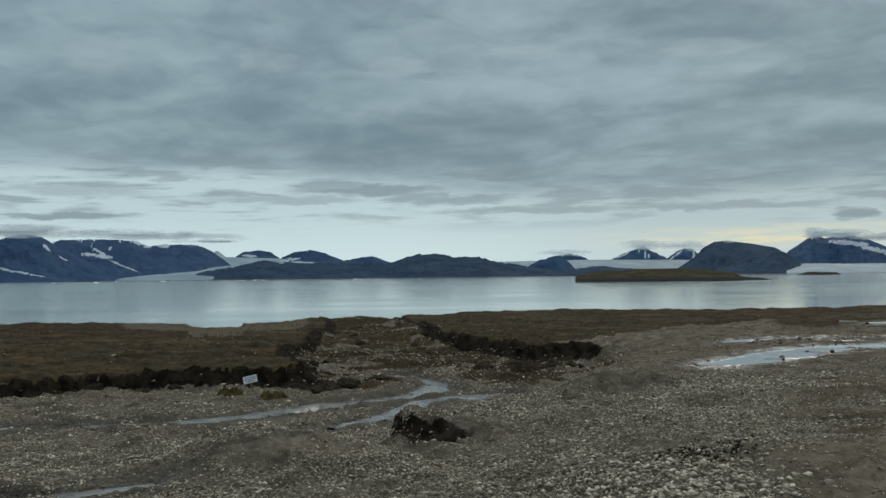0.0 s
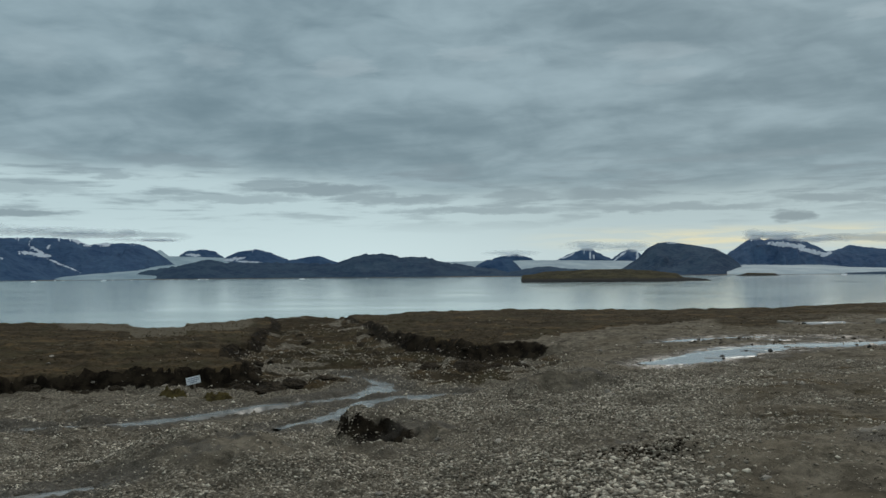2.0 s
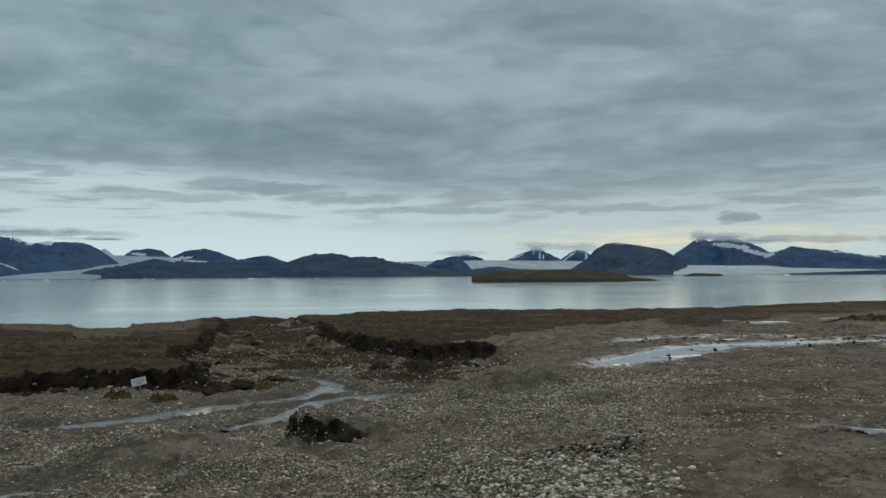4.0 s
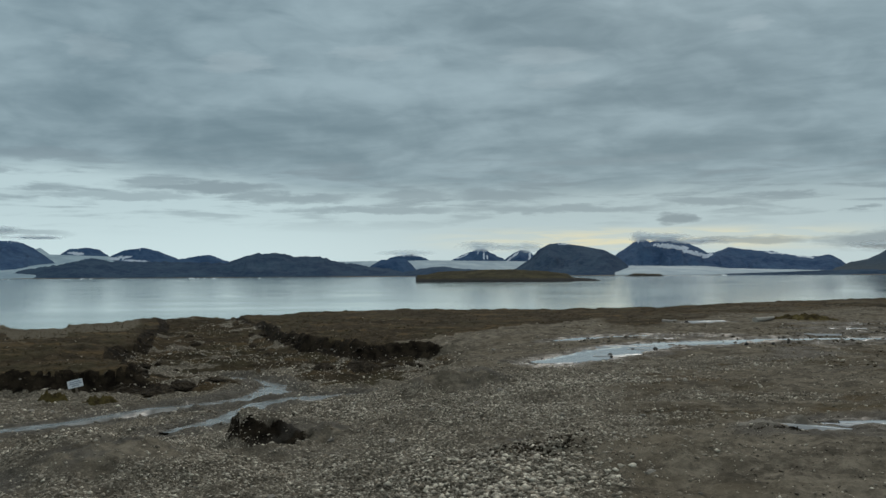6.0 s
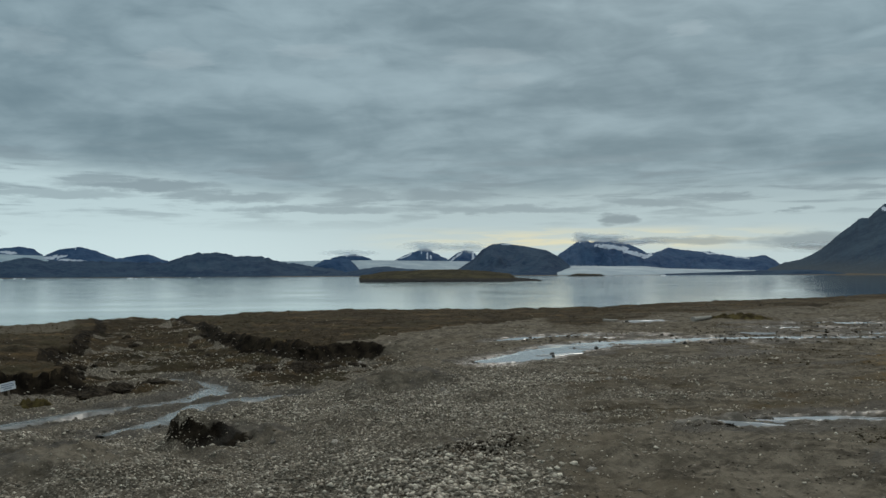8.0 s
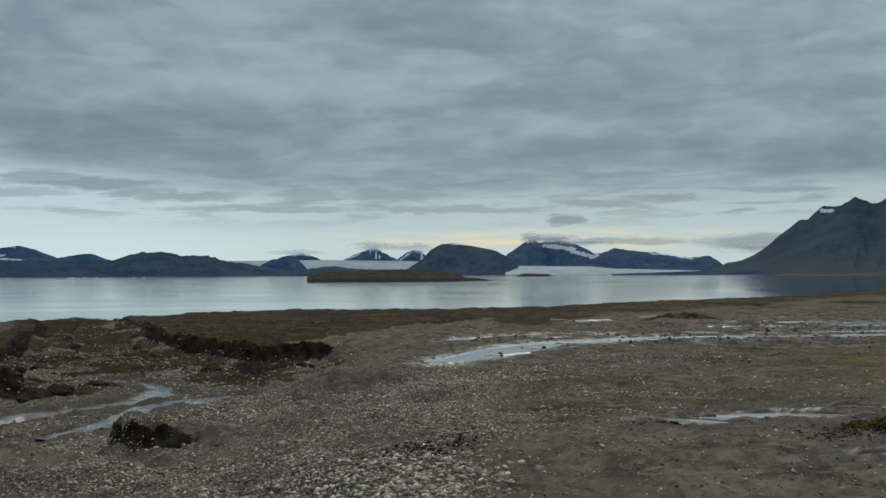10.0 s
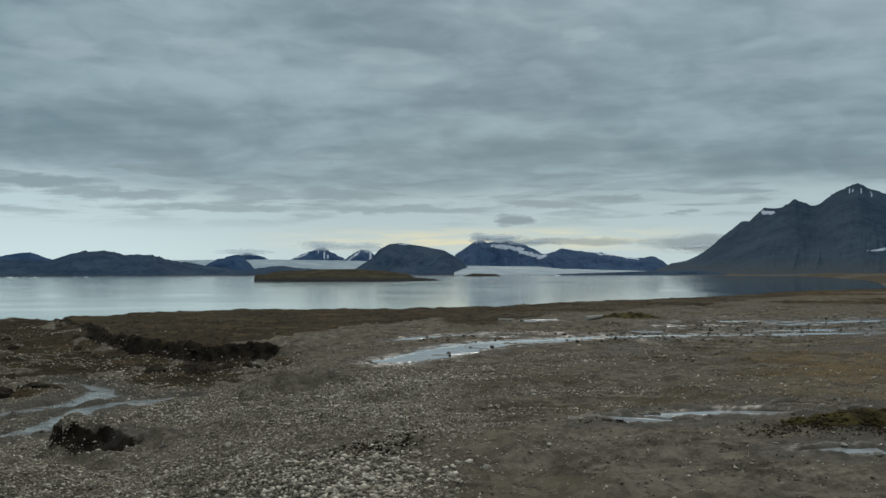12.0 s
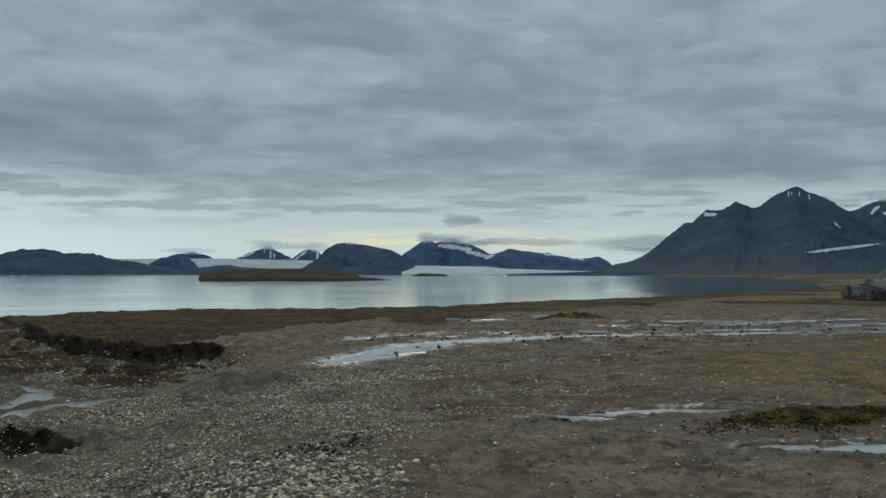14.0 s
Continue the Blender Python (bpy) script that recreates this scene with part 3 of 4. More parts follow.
    worn = smooth(r, edge - 9, edge - 5) * (1 - smooth(bearing, -10, -7)) * smooth(bearing, -21, -18)
    worn = np.maximum(worn, 0.45 * smooth(fbm(x * 0.5, y * 0.9, 4, 3), 0.5, 0.62) * (1 - smooth(bearing, -12, -9)) * smooth(r, 26, 30) * (1 - smooth(r, 36, 44)))
    return np.maximum(shine, 0.5 * seep), worn


def height(x, y):
    return lie(np.atleast_1d(np.asarray(x, float)), np.atleast_1d(np.asarray(y, float)))[0]


def grid_mesh(name, verts, rows, cols, closed=False):
    """A quad grid from rows x cols points."""
    i, j = np.meshgrid(np.arange(rows - 1), np.arange(cols if closed else cols - 1), indexing="ij")
    j2 = (j + 1) % cols
    faces = np.stack([i * cols + j, i * cols + j2, (i + 1) * cols + j2, (i + 1) * cols + j], -1).reshape(-1, 4)
    me = bpy.data.meshes.new(name)
    me.vertices.add(len(verts))
    me.vertices.foreach_set("co", verts.astype(np.float32).ravel())
    me.loops.add(faces.size)
    me.loops.foreach_set("vertex_index", faces.astype(np.int32).ravel())
    me.polygons.add(len(faces))
    me.polygons.foreach_set("loop_start", np.arange(0, faces.size, 4, dtype=np.int32))
    me.polygons.foreach_set("loop_total", np.full(len(faces), 4, np.int32))
    me.polygons.foreach_set("use_smooth", np.ones(len(faces), bool))
    me.update(calc_edges=True)
    me.validate()
    return me


def put_attribute(me, name, values, kind="FLOAT"):
    a = me.attributes.new(name, "FLOAT_COLOR" if kind == "COLOR" else "FLOAT", "POINT")
    a.data.foreach_set("color" if kind == "COLOR" else "value", values.astype(np.float32).ravel())


# ---- ground: one sheet from the feet to the horizon, under the sea too ----
bearings = np.concatenate([np.arange(-180, -30, 3.0), np.arange(-30, 53, 0.105), np.arange(53, 180, 3.0)])
rings = np.concatenate([[0.002], np.geomspace(0.3, 5.2, 16)[:-1], np.geomspace(5.2, 36, 380)[:-1], np.geomspace(36, 150, 120)[:-1], np.geomspace(150, 4900, 60)])
rr, bb = np.meshgrid(rings, np.radians(bearings), indexing="ij")
gx_, gy_ = (rr * np.sin(bb)).ravel() + 0.04 * np.exp(-rr.ravel()), (rr * np.cos(bb)).ravel()
gz_, turf, gravel, peat_shade, growth, soaked_shaded, mossy, _wet = lie(gx_, gy_)
me = grid_mesh("ground", np.stack([gx_, gy_, gz_], 1), len(rings), len(bearings), True)
put_attribute(me, "zone", np.stack([np.maximum(turf, mossy), gravel, peat_shade, np.ones_like(turf)], 1), "COLOR")
put_attribute(me, "growth", growth)
put_attribute(me, "soak_shade", soaked_shaded)
shiny, worn = shine_and_bare(gx_, gy_)
put_attribute(me, "shine", shiny)
put_attribute(me, "bare", worn)
me.materials.append(GROUND)
ground = tagged(new("ground", me), "grey gravel shore with brown tundra and a washed-out gully", "ground", kind="structure")

# ---- fjord ----
rings2 = np.geomspace(38, 4950, 60)
b2 = np.radians(np.arange(0, 360, 2.0))
rr, bb = np.meshgrid(rings2, b2, indexing="ij")
me = grid_mesh("water", np.stack([(rr * np.sin(bb)).ravel(), (rr * np.cos(bb)).ravel(), np.full(rr.size, SEA)], 1), len(rings2), len(b2), True)
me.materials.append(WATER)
tagged(new("water", me), "calm pale grey fjord reflecting the cloudy sky", "water", kind="structure")


# ---- streams and puddles ----
def watercourse(course):
    pts = np.array(course)
    n = max(10, int(sum(np.hypot(*(pts[i + 1, :2] - pts[i, :2])) for i in range(len(pts) - 1)) / 0.12))
    s = np.linspace(0, len(pts) - 1, n)
    x, y, w = (np.interp(s, range(len(pts)), pts[:, k]) for k in range(3))
    tx, ty = np.gradient(x), np.gradient(y)
    ln = np.hypot(tx, ty) + 1e-9
    nx, ny = -ty / ln, tx / ln
    base, _c, _s, _d = terrace(x, y)
    for mx, my, sx, sy, h in MOUNDS:
        base = base + h * np.exp(-((x - mx) / sx) ** 2 - ((y - my) / sy) ** 2)
    base = np.convolve(np.pad(base, 6, mode="edge"), np.ones(13) / 13, "valid")
    rows = []
    for k in np.linspace(-1.3, 1.3, 9):
        ex, ey = x + nx * w * k, y + ny * w * k
        level = base - (0.03 if pts[0, 0] < 3 else 0.018 if len(pts) > 3 else 0.008)
        rows.append(np.stack([ex, ey, level if abs(k) < 0.9 else np.minimum(level, height(ex, ey) - (0.005 if abs(k) < 1.2 else 0.03))], 1))
    me = grid_mesh("stream", np.concatenate(rows), 9, n)
    me.materials.append(BROOK if pts[0, 0] < 3 else POOL)
    return me


for i, course in enumerate(COURSES):
    if i < 3:
        tagged(new("stream", watercourse(course)), "shallow silty meltwater stream on the gully floor", "stream", "meltwater streams")
    else:
        tagged(new("puddle", watercourse(course)), "shallow bright puddle lying on grey mud", "puddle", "puddles on the mud flat")


# ---- mountains, glaciers and islands ----
def mountain(name, profile, distance, run, mat, label, category="mountain", spurs=0.2, snow=0.0, group="", seed=0, patches=(), jag=0.05, power=1.0, fan=1.0):
    """A range whose crest stands at that distance; profile: bearing and elevation of the crest; run: how far its slope reaches towards the fjord."""
    a0, a1 = profile[0][0], profile[-1][0]
    n = max(16, int((a1 - a0) / 0.055))
    a = np.linspace(a0, a1, n)
    e = np.interp(a, [q[0] for q in profile], [q[1] for q in profile])
    body = np.clip(np.minimum(a - a0, a1 - a) / (0.06 * (a1 - a0) + 0.05), 0, 1)
    e = e + (fbm(a * 4 + seed * 3.7, a * 0 + seed, 4, seed) - 0.5) * jag * 2 * body
    crest = EYE + distance * np.tan(np.radians(e)) - (SEA - 1.5)
    crest = np.maximum(crest, 0.4)
    span = max(3, n // 9) | 1
    bell = np.hanning(span + 2)[1:-1]
    soft_crest = np.convolve(np.pad(crest, span // 2, mode="edge"), bell / bell.sum(), "valid")
    v = np.concatenate([np.linspace(-1, 0, 90 if seed in (1, 2, 12, 13, 14, 15) else 34), np.linspace(0, 1, 12)[1:]])
    vv, aa = np.meshgrid(v, a, indexing="ij")
    near_top = (1 - np.abs(vv)) ** 4
    cc = soft_crest * (1 - near_top) + crest * near_top
    reach = np.where(vv < 0, run * (0.35 + 0.65 * soft_crest / soft_crest.max()) * np.linspace(1, fan, n), soft_crest * 1.5 + 40)
    dist = distance + vv * reach
    warp = (fbm(aa * 1.3 + seed, vv * 2 + 5, 3, seed + 1) - 0.5) * 0.8
    lean = np.where(vv < 0, vv, 0) * (1.1 if seed % 2 else -1.1)
    ridge = 1 - np.abs(2 * fbm((aa + warp + lean) * distance / 3000 * 0.7 + seed * 5.3, vv * 1.6 + seed, 5, seed + 2, 0.45) - 1)
    slope = (1 - np.abs(vv)) ** power
    hump = np.abs(vv) * (1 - np.abs(vv)) * 4
    z = SEA - 1.5 + cc * (slope + spurs * (ridge - 0.75) * hump * 1.4)
    z = z + (fbm(aa * 9 + seed, vv * 14, 3, seed + 3) - 0.5) * cc * 0.035 * hump
    x, y = dist * np.sin(np.radians(aa)), dist * np.cos(np.radians(aa))
    me = grid_mesh(name, np.stack([x.ravel(), y.ravel(), z.ravel()], 1), len(v), n)
    elev = np.degrees(np.arctan2(z - EYE, dist))
    tall = np.clip((z - SEA) / crest.max(), 0, 1)
    streaks = fbm((aa + warp * 0.5) * 3.2 + seed, vv * 1.6, 4, seed + 4, 0.6)
    sn = smooth(streaks + (tall - 0.6) * 0.45, 0.86 - snow, 0.94 - snow) if snow else np.zeros(vv.shape)
    for pa, pe, wa, we, tilt in patches:
        wob = np.minimum(wa, 0.5) * (fbm(aa * 5 + seed, elev * 7, 4, seed, 0.6) - 0.5) * 1.4
        rag = (we + 0.03) * (0.2 if wa > 1.8 else 1.0) * (fbm(aa * 7, elev * 16 + seed, 4, seed + 2, 0.6) - 0.5) * 1.8
        q = ((aa + wob - pa) / wa) ** 2 + ((elev + rag - pe - tilt * (aa - pa)) / we) ** 2
        sn = np.maximum(sn, 1 - smooth(q + (fbm(aa * 11, elev * 14, 3, seed) - 0.5) * 0.7, 0.5, 1.3))
    put_attribute(me, "snow", np.clip(sn, 0, 1).ravel())
    me.materials.append(mat)
    return tagged(new(name, me), label, category, group)


RANGE = "mountains across the fjord"
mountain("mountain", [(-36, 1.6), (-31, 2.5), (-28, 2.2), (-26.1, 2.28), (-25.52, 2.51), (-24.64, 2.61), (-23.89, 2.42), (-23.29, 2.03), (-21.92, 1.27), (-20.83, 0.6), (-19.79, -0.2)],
         2750, 380, ROCK_HAZE, "dark blue-grey mountain with thin snow streaks under low cloud", group=RANGE, seed=1, snow=0.02,
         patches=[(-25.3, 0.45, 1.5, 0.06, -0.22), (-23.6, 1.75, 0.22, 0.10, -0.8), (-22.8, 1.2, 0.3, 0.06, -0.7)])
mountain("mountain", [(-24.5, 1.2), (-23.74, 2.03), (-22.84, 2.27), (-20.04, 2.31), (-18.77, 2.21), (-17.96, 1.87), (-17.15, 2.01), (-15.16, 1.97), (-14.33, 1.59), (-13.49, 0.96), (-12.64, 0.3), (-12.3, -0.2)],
         3700, 900, ROCK_HAZE, "long blue-grey mountain with snow gullies below its crest", group=RANGE, seed=2, snow=0.04,
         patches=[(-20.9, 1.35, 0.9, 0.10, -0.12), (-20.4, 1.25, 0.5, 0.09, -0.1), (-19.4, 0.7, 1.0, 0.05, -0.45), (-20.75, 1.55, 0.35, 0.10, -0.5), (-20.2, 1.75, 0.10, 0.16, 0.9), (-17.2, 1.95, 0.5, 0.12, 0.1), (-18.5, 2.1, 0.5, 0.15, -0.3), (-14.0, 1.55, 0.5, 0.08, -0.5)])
mountain("mountain", [(-13.6, 0.5), (-12.87, 1.23), (-12.46, 1.51), (-11.61, 1.64), (-10.75, 1.5), (-10.33, 1.21), (-9.7, 0.5)], 4500, 300, ROCK_HAZE,
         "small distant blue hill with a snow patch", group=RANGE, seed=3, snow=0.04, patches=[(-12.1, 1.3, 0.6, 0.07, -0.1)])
mountain("mountain", [(-10.8, 0.5), (-10.05, 1.21), (-9.36, 1.49), (-8.31, 1.62), (-7.43, 1.44), (-6.37, 1.0), (-5.5, 0.5)], 4200, 300, ROCK_HAZE,
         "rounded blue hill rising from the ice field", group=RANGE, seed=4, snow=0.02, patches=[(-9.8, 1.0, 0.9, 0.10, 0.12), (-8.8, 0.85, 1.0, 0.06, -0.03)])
mountain("mountain", [(-7.0, 0.4), (-6.37, 0.93), (-5.13, 1.13), (-4.42, 1.2), (-3.35, 0.83), (-2.5, 0.4)], 3900, 250, ROCK_HAZE, "low blue hill behind the dark headland", group=RANGE, seed=5)
mountain("headland", [(-16.4, -0.25), (-15.17, 0.28), (-13.49, 0.54), (-12.13, 0.77), (-11.27, 1.04), (-10.06, 0.82), (-6.55, 0.79), (-3.35, 0.69), (-2.57, 1.04), (-1.56, 1.31), (-0.31, 1.34), (0.59, 1.11),
                      (2.37, 1.09), (3.09, 0.8), (4.15, 0.64), (5.57, 0.45), (7.16, 0.21), (8.3, -0.25)], 2800, 330, ROCK_DARK, "long dark rocky headland along the far shore", "headland", group=RANGE, seed=6, spurs=0.3, jag=0.09)
mountain("headland", [(26.8, -0.24), (27.5, -0.1), (29, -0.06), (31, -0.01), (33, 0.07), (35, 0.11), (36.5, 0.05), (38, -0.22)], 2300, 60, ROCK_DARK, "thin dark spit of land running out from the shore plain", "headland", group=RANGE, seed=21, jag=0.02)
mountain("hill", [(5.0, 0.1), (5.58, 0.59), (6.11, 0.87), (7.0, 0.93), (7.7, 0.92), (8.5, 0.1)], 3500, 150, ROCK_HAZE, "flat-topped dark nunatak standing in the ice", "hill", group=RANGE, seed=7)
mountain("hill", [(5.9, 0.5), (6.64, 1.0), (7.7, 1.2), (8.06, 1.23), (8.93, 0.97), (9.6, 0.5)], 4600, 150, ROCK_HAZE, "distant pale blue nunatak under cloud", "hill", group=RANGE, seed=8, snow=0.02)
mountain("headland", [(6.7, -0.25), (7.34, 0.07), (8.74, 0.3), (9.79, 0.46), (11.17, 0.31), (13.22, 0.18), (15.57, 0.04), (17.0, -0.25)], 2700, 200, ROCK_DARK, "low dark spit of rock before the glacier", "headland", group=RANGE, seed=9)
mountain("mountain", [(9.9, 0.5), (10.67, 0.88), (11.53, 1.28), (12.05, 1.42), (12.4, 1.69), (12.9, 1.37), (13.75, 0.94), (14.6, 0.5)], 4600, 300, ROCK_HAZE, "pointed blue peak streaked with snow", group=RANGE, seed=10, snow=0.06,
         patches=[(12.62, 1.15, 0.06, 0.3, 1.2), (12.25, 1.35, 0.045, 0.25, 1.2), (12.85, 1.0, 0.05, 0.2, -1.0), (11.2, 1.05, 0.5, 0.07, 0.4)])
mountain("mountain", [(13.4, 0.4), (13.91, 0.83), (14.59, 1.3), (14.93, 1.44), (15.43, 1.39), (15.76, 1.08), (16.8, 0.4)], 4550, 300, ROCK_HAZE, "small blue peak with a bright snow face", group=RANGE, seed=11, snow=0.03,
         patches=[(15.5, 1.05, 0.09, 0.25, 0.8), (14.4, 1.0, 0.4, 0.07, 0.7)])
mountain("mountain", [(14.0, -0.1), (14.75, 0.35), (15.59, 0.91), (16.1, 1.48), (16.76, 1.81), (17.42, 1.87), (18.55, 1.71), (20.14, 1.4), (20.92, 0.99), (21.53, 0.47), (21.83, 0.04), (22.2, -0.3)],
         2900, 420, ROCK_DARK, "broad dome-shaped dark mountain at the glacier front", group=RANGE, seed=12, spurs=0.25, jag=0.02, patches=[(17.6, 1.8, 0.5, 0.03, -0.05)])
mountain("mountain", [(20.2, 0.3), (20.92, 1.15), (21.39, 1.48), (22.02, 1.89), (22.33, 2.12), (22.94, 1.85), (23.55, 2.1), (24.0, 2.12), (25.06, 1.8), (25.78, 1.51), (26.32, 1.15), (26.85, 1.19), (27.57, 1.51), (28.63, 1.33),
                      (30.05, 1.22), (31.11, 0.97), (32.16, 0.86), (33.21, 0.97), (33.55, 0.79), (34.07, 0.44), (34.8, -0.2)], 4000, 600, ROCK_HAZE, "jagged blue mountain range with snowfields and cloud on its tops", group=RANGE, seed=13, spurs=0.3, snow=0.03,
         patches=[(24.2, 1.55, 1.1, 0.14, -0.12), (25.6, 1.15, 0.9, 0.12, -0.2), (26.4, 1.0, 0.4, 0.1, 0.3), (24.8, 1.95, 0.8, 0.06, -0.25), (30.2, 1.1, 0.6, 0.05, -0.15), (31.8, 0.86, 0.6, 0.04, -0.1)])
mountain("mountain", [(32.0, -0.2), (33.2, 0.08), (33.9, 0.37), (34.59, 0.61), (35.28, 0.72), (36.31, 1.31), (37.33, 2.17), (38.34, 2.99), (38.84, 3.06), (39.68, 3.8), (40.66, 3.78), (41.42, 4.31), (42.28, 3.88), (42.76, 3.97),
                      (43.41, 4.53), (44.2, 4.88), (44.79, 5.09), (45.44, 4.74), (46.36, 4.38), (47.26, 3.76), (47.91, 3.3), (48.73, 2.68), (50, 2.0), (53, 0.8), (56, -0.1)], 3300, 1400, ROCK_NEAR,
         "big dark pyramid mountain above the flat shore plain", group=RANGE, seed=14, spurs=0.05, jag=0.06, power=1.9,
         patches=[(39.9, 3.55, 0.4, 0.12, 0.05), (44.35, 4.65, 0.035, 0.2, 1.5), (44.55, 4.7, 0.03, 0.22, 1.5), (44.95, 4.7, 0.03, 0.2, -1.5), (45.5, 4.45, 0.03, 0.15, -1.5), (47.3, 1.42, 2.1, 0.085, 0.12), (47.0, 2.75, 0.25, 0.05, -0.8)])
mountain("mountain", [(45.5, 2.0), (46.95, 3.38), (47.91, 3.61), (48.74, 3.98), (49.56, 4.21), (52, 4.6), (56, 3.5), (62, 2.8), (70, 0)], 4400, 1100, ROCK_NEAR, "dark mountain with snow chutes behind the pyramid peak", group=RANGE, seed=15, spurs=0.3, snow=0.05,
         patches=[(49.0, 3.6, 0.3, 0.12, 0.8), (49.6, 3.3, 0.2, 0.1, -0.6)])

ICEFIELD = "glaciers at the head of the fjord"
mountain("glacier", [(-20.4, -0.2), (-19.6, 0.15), (-18.5, 0.25), (-16.82, 0.4), (-13.15, 0.71), (-11.5, 0.6), (-10.5, 0.2)], 3350, 1500, ICE, "pale blue glacier tongue ending in the fjord", "glacier", group=ICEFIELD, seed=16, spurs=0.05, jag=0.01, power=0.7, fan=0.25)
mountain("glacier", [(-15.0, 1.2), (-13.99, 1.62), (-13.49, 1.23), (-10.05, 1.11), (-5.84, 0.89), (-3.0, 0.79), (4.16, 0.78), (9.1, 0.83), (15.92, 0.73), (18, 0.6), (21.0, 0.3)], 4420, 900, ICE, "wide snowy ice field behind the headlands", "glacier", group=ICEFIELD, seed=17, spurs=0.03, jag=0.01, power=0.6)
mountain("glacier", [(20.8, 0.3), (21.84, 0.42), (24, 0.38), (26.11, 0.36), (27.56, 0.22), (30, 0.15), (33.2, 0.06), (34.5, -0.2)], 3100, 650, ICE, "pale tidewater glacier front below the jagged range", "glacier", group=ICEFIELD, seed=18, spurs=0.04, jag=0.012, power=0.55)

mountain("island", [(8.3, -0.34), (8.4, -0.1), (9.09, -0.06), (9.79, 0.11), (11.52, 0.16), (12.89, 0.22), (14.57, 0.23), (16.57, 0.1), (17.87, -0.06), (18.2, -0.30), (19.6, -0.42), (19.9, -0.5)], 900, 95, ISLAND,
         "low brown grassy island with rocky shore", "island", seed=19, spurs=0.15, jag=0.02, power=0.55)
mountain("island", [(21.3, -0.25), (21.98, -0.06), (23.5, -0.11), (23.8, -0.25)], 1900, 30, ISLAND, "tiny low rocky islet", "island", seed=20, jag=0.01, power=0.6)


# ---- low cloud lying on the mountain tops ----
CLOUD, n = material("low_cloud")
n.tree.nodes.clear()
cover_fac = n.attribute("cover")["Fac"]
diff, trans, clear_s = n.add("ShaderNodeBsdfDiffuse"), n.add("ShaderNodeBsdfTranslucent"), n.add("ShaderNodeBsdfTransparent")
for b in (diff, trans):
    b.inputs[0].default_value = (0.86, 0.92, 0.95, 1)
body_mix, out_mix = n.add("ShaderNodeMixShader"), n.add("ShaderNodeMixShader")
body_mix.inputs[0].default_value = 0.5
n.tree.links.new(diff.outputs[0], body_mix.inputs[1])
n.tree.links.new(trans.outputs[0], body_mix.inputs[2])
n.plug(cover_fac, out_mix.inputs[0])
n.tree.links.new(clear_s.outputs[0], out_mix.inputs[1])
n.tree.links.new(body_mix.outputs[0], out_mix.inputs[2])
n.tree.links.new(out_mix.outputs[0], n.add("ShaderNodeOutputMaterial").inputs[0])


def cloud_bank(a, e, w, h, distance, seed, thick=0.92):
    """A ragged sheet of cloud that bulges towards the fjord, thinning to nothing at its rim."""
    rows, cols = 40, max(40, int(w * 24))
    u, v = np.linspace(-1, 1, cols), np.linspace(-1, 1, rows)
    vv, uu = np.meshgrid(v, u, indexing="ij")
    puff = fbm(uu * w * 0.9 + seed * 7, vv * h * 2.6 + seed, 5, seed, 0.5)
    d = np.sqrt(uu ** 2 + vv ** 2)
    cover = smooth(1.08 - d + (puff - 0.5) * 1.3 * (1 - d ** 4).clip(0, 1), 0.08, 0.95) * thick * (1 - smooth(d, 0.75, 0.99))
    aa, ee = np.radians(a + uu * w), np.radians(e + vv * h)
    dist = distance - 60 * (1 - d.clip(0, 1)) - 30 * puff
    me = grid_mesh("cloud_bank", np.stack([(dist * np.sin(aa)).ravel(), (dist * np.cos(aa)).ravel(), (EYE + dist * np.tan(ee)).ravel()], 1), rows, cols)
    put_attribute(me, "cover", cover.ravel())
    me.materials.append(CLOUD)
    tagged(new("cloud_bank", me), "thin grey cloud wrapped round the mountain tops", "cloud", "low clouds on the mountains", "structure")


for k, (a, e, w, h, dist) in enumerate([(-25.5, 2.75, 6.0, 0.5, 2600), (-19.0, 2.6, 5.5, 0.42, 3500), (-14.5, 2.2, 3.0, 0.16, 3500), (22.4, 2.2, 1.0, 0.42, 3850), (23.7, 2.15, 2.2, 0.34, 3850),
                                        (26.0, 1.9, 2.2, 0.32, 3850), (7.7, 1.28, 2.2, 0.26, 4480), (12.3, 1.68, 1.9, 0.4, 4470), (14.9, 1.6, 2.0, 0.44, 4420), (47.5, 3.9, 1.2, 0.25, 4250), (49.5, 4.3, 1.3, 0.3, 4250), (36.0, 1.5, 2.6, 0.3, 4500)]):
    cloud_bank(a, e, w, h, dist, k + 1)

# ---- stones, clods and moss ----
STONE, n = material("shore_stone")
p = n.coords()
own = n.add("ShaderNodeObjectInfo").outputs["Random"]
stone_c = n.mix(own, (0.13, 0.12, 0.105), (0.50, 0.45, 0.38))
stone_c = n.mix(n.ramp(n.noise(p, 9.0, 5, 0.65), 0.4, 0.7, 0.0, 0.6), stone_c, (0.14, 0.125, 0.10))
n.surface(stone_c, 0.85, n.bump(n.noise(p, 30.0, 4), 0.6, 0.01), 0.2)
PEBBLE, n = material("shore_pebbles")
geo = n.add("ShaderNodeNewGeometry").outputs["Random Per Island"]
lightness = n.math("POWER", geo, 1.5)
peb_c = n.mix(lightness, (0.095, 0.082, 0.062), (0.90, 0.81, 0.66))
peb_c = n.mix(n.ramp(n.math("FRACT", n.math("MULTIPLY", geo, 37.0)), 0.75, 0.95, 0.0, 0.6), peb_c, (0.27, 0.21, 0.15))
peb_c = n.mix(n.ramp(n.noise(n.coords(), 40.0, 3), 0.4, 0.7, 0.0, 0.4), peb_c, (0.19, 0.158, 0.12))
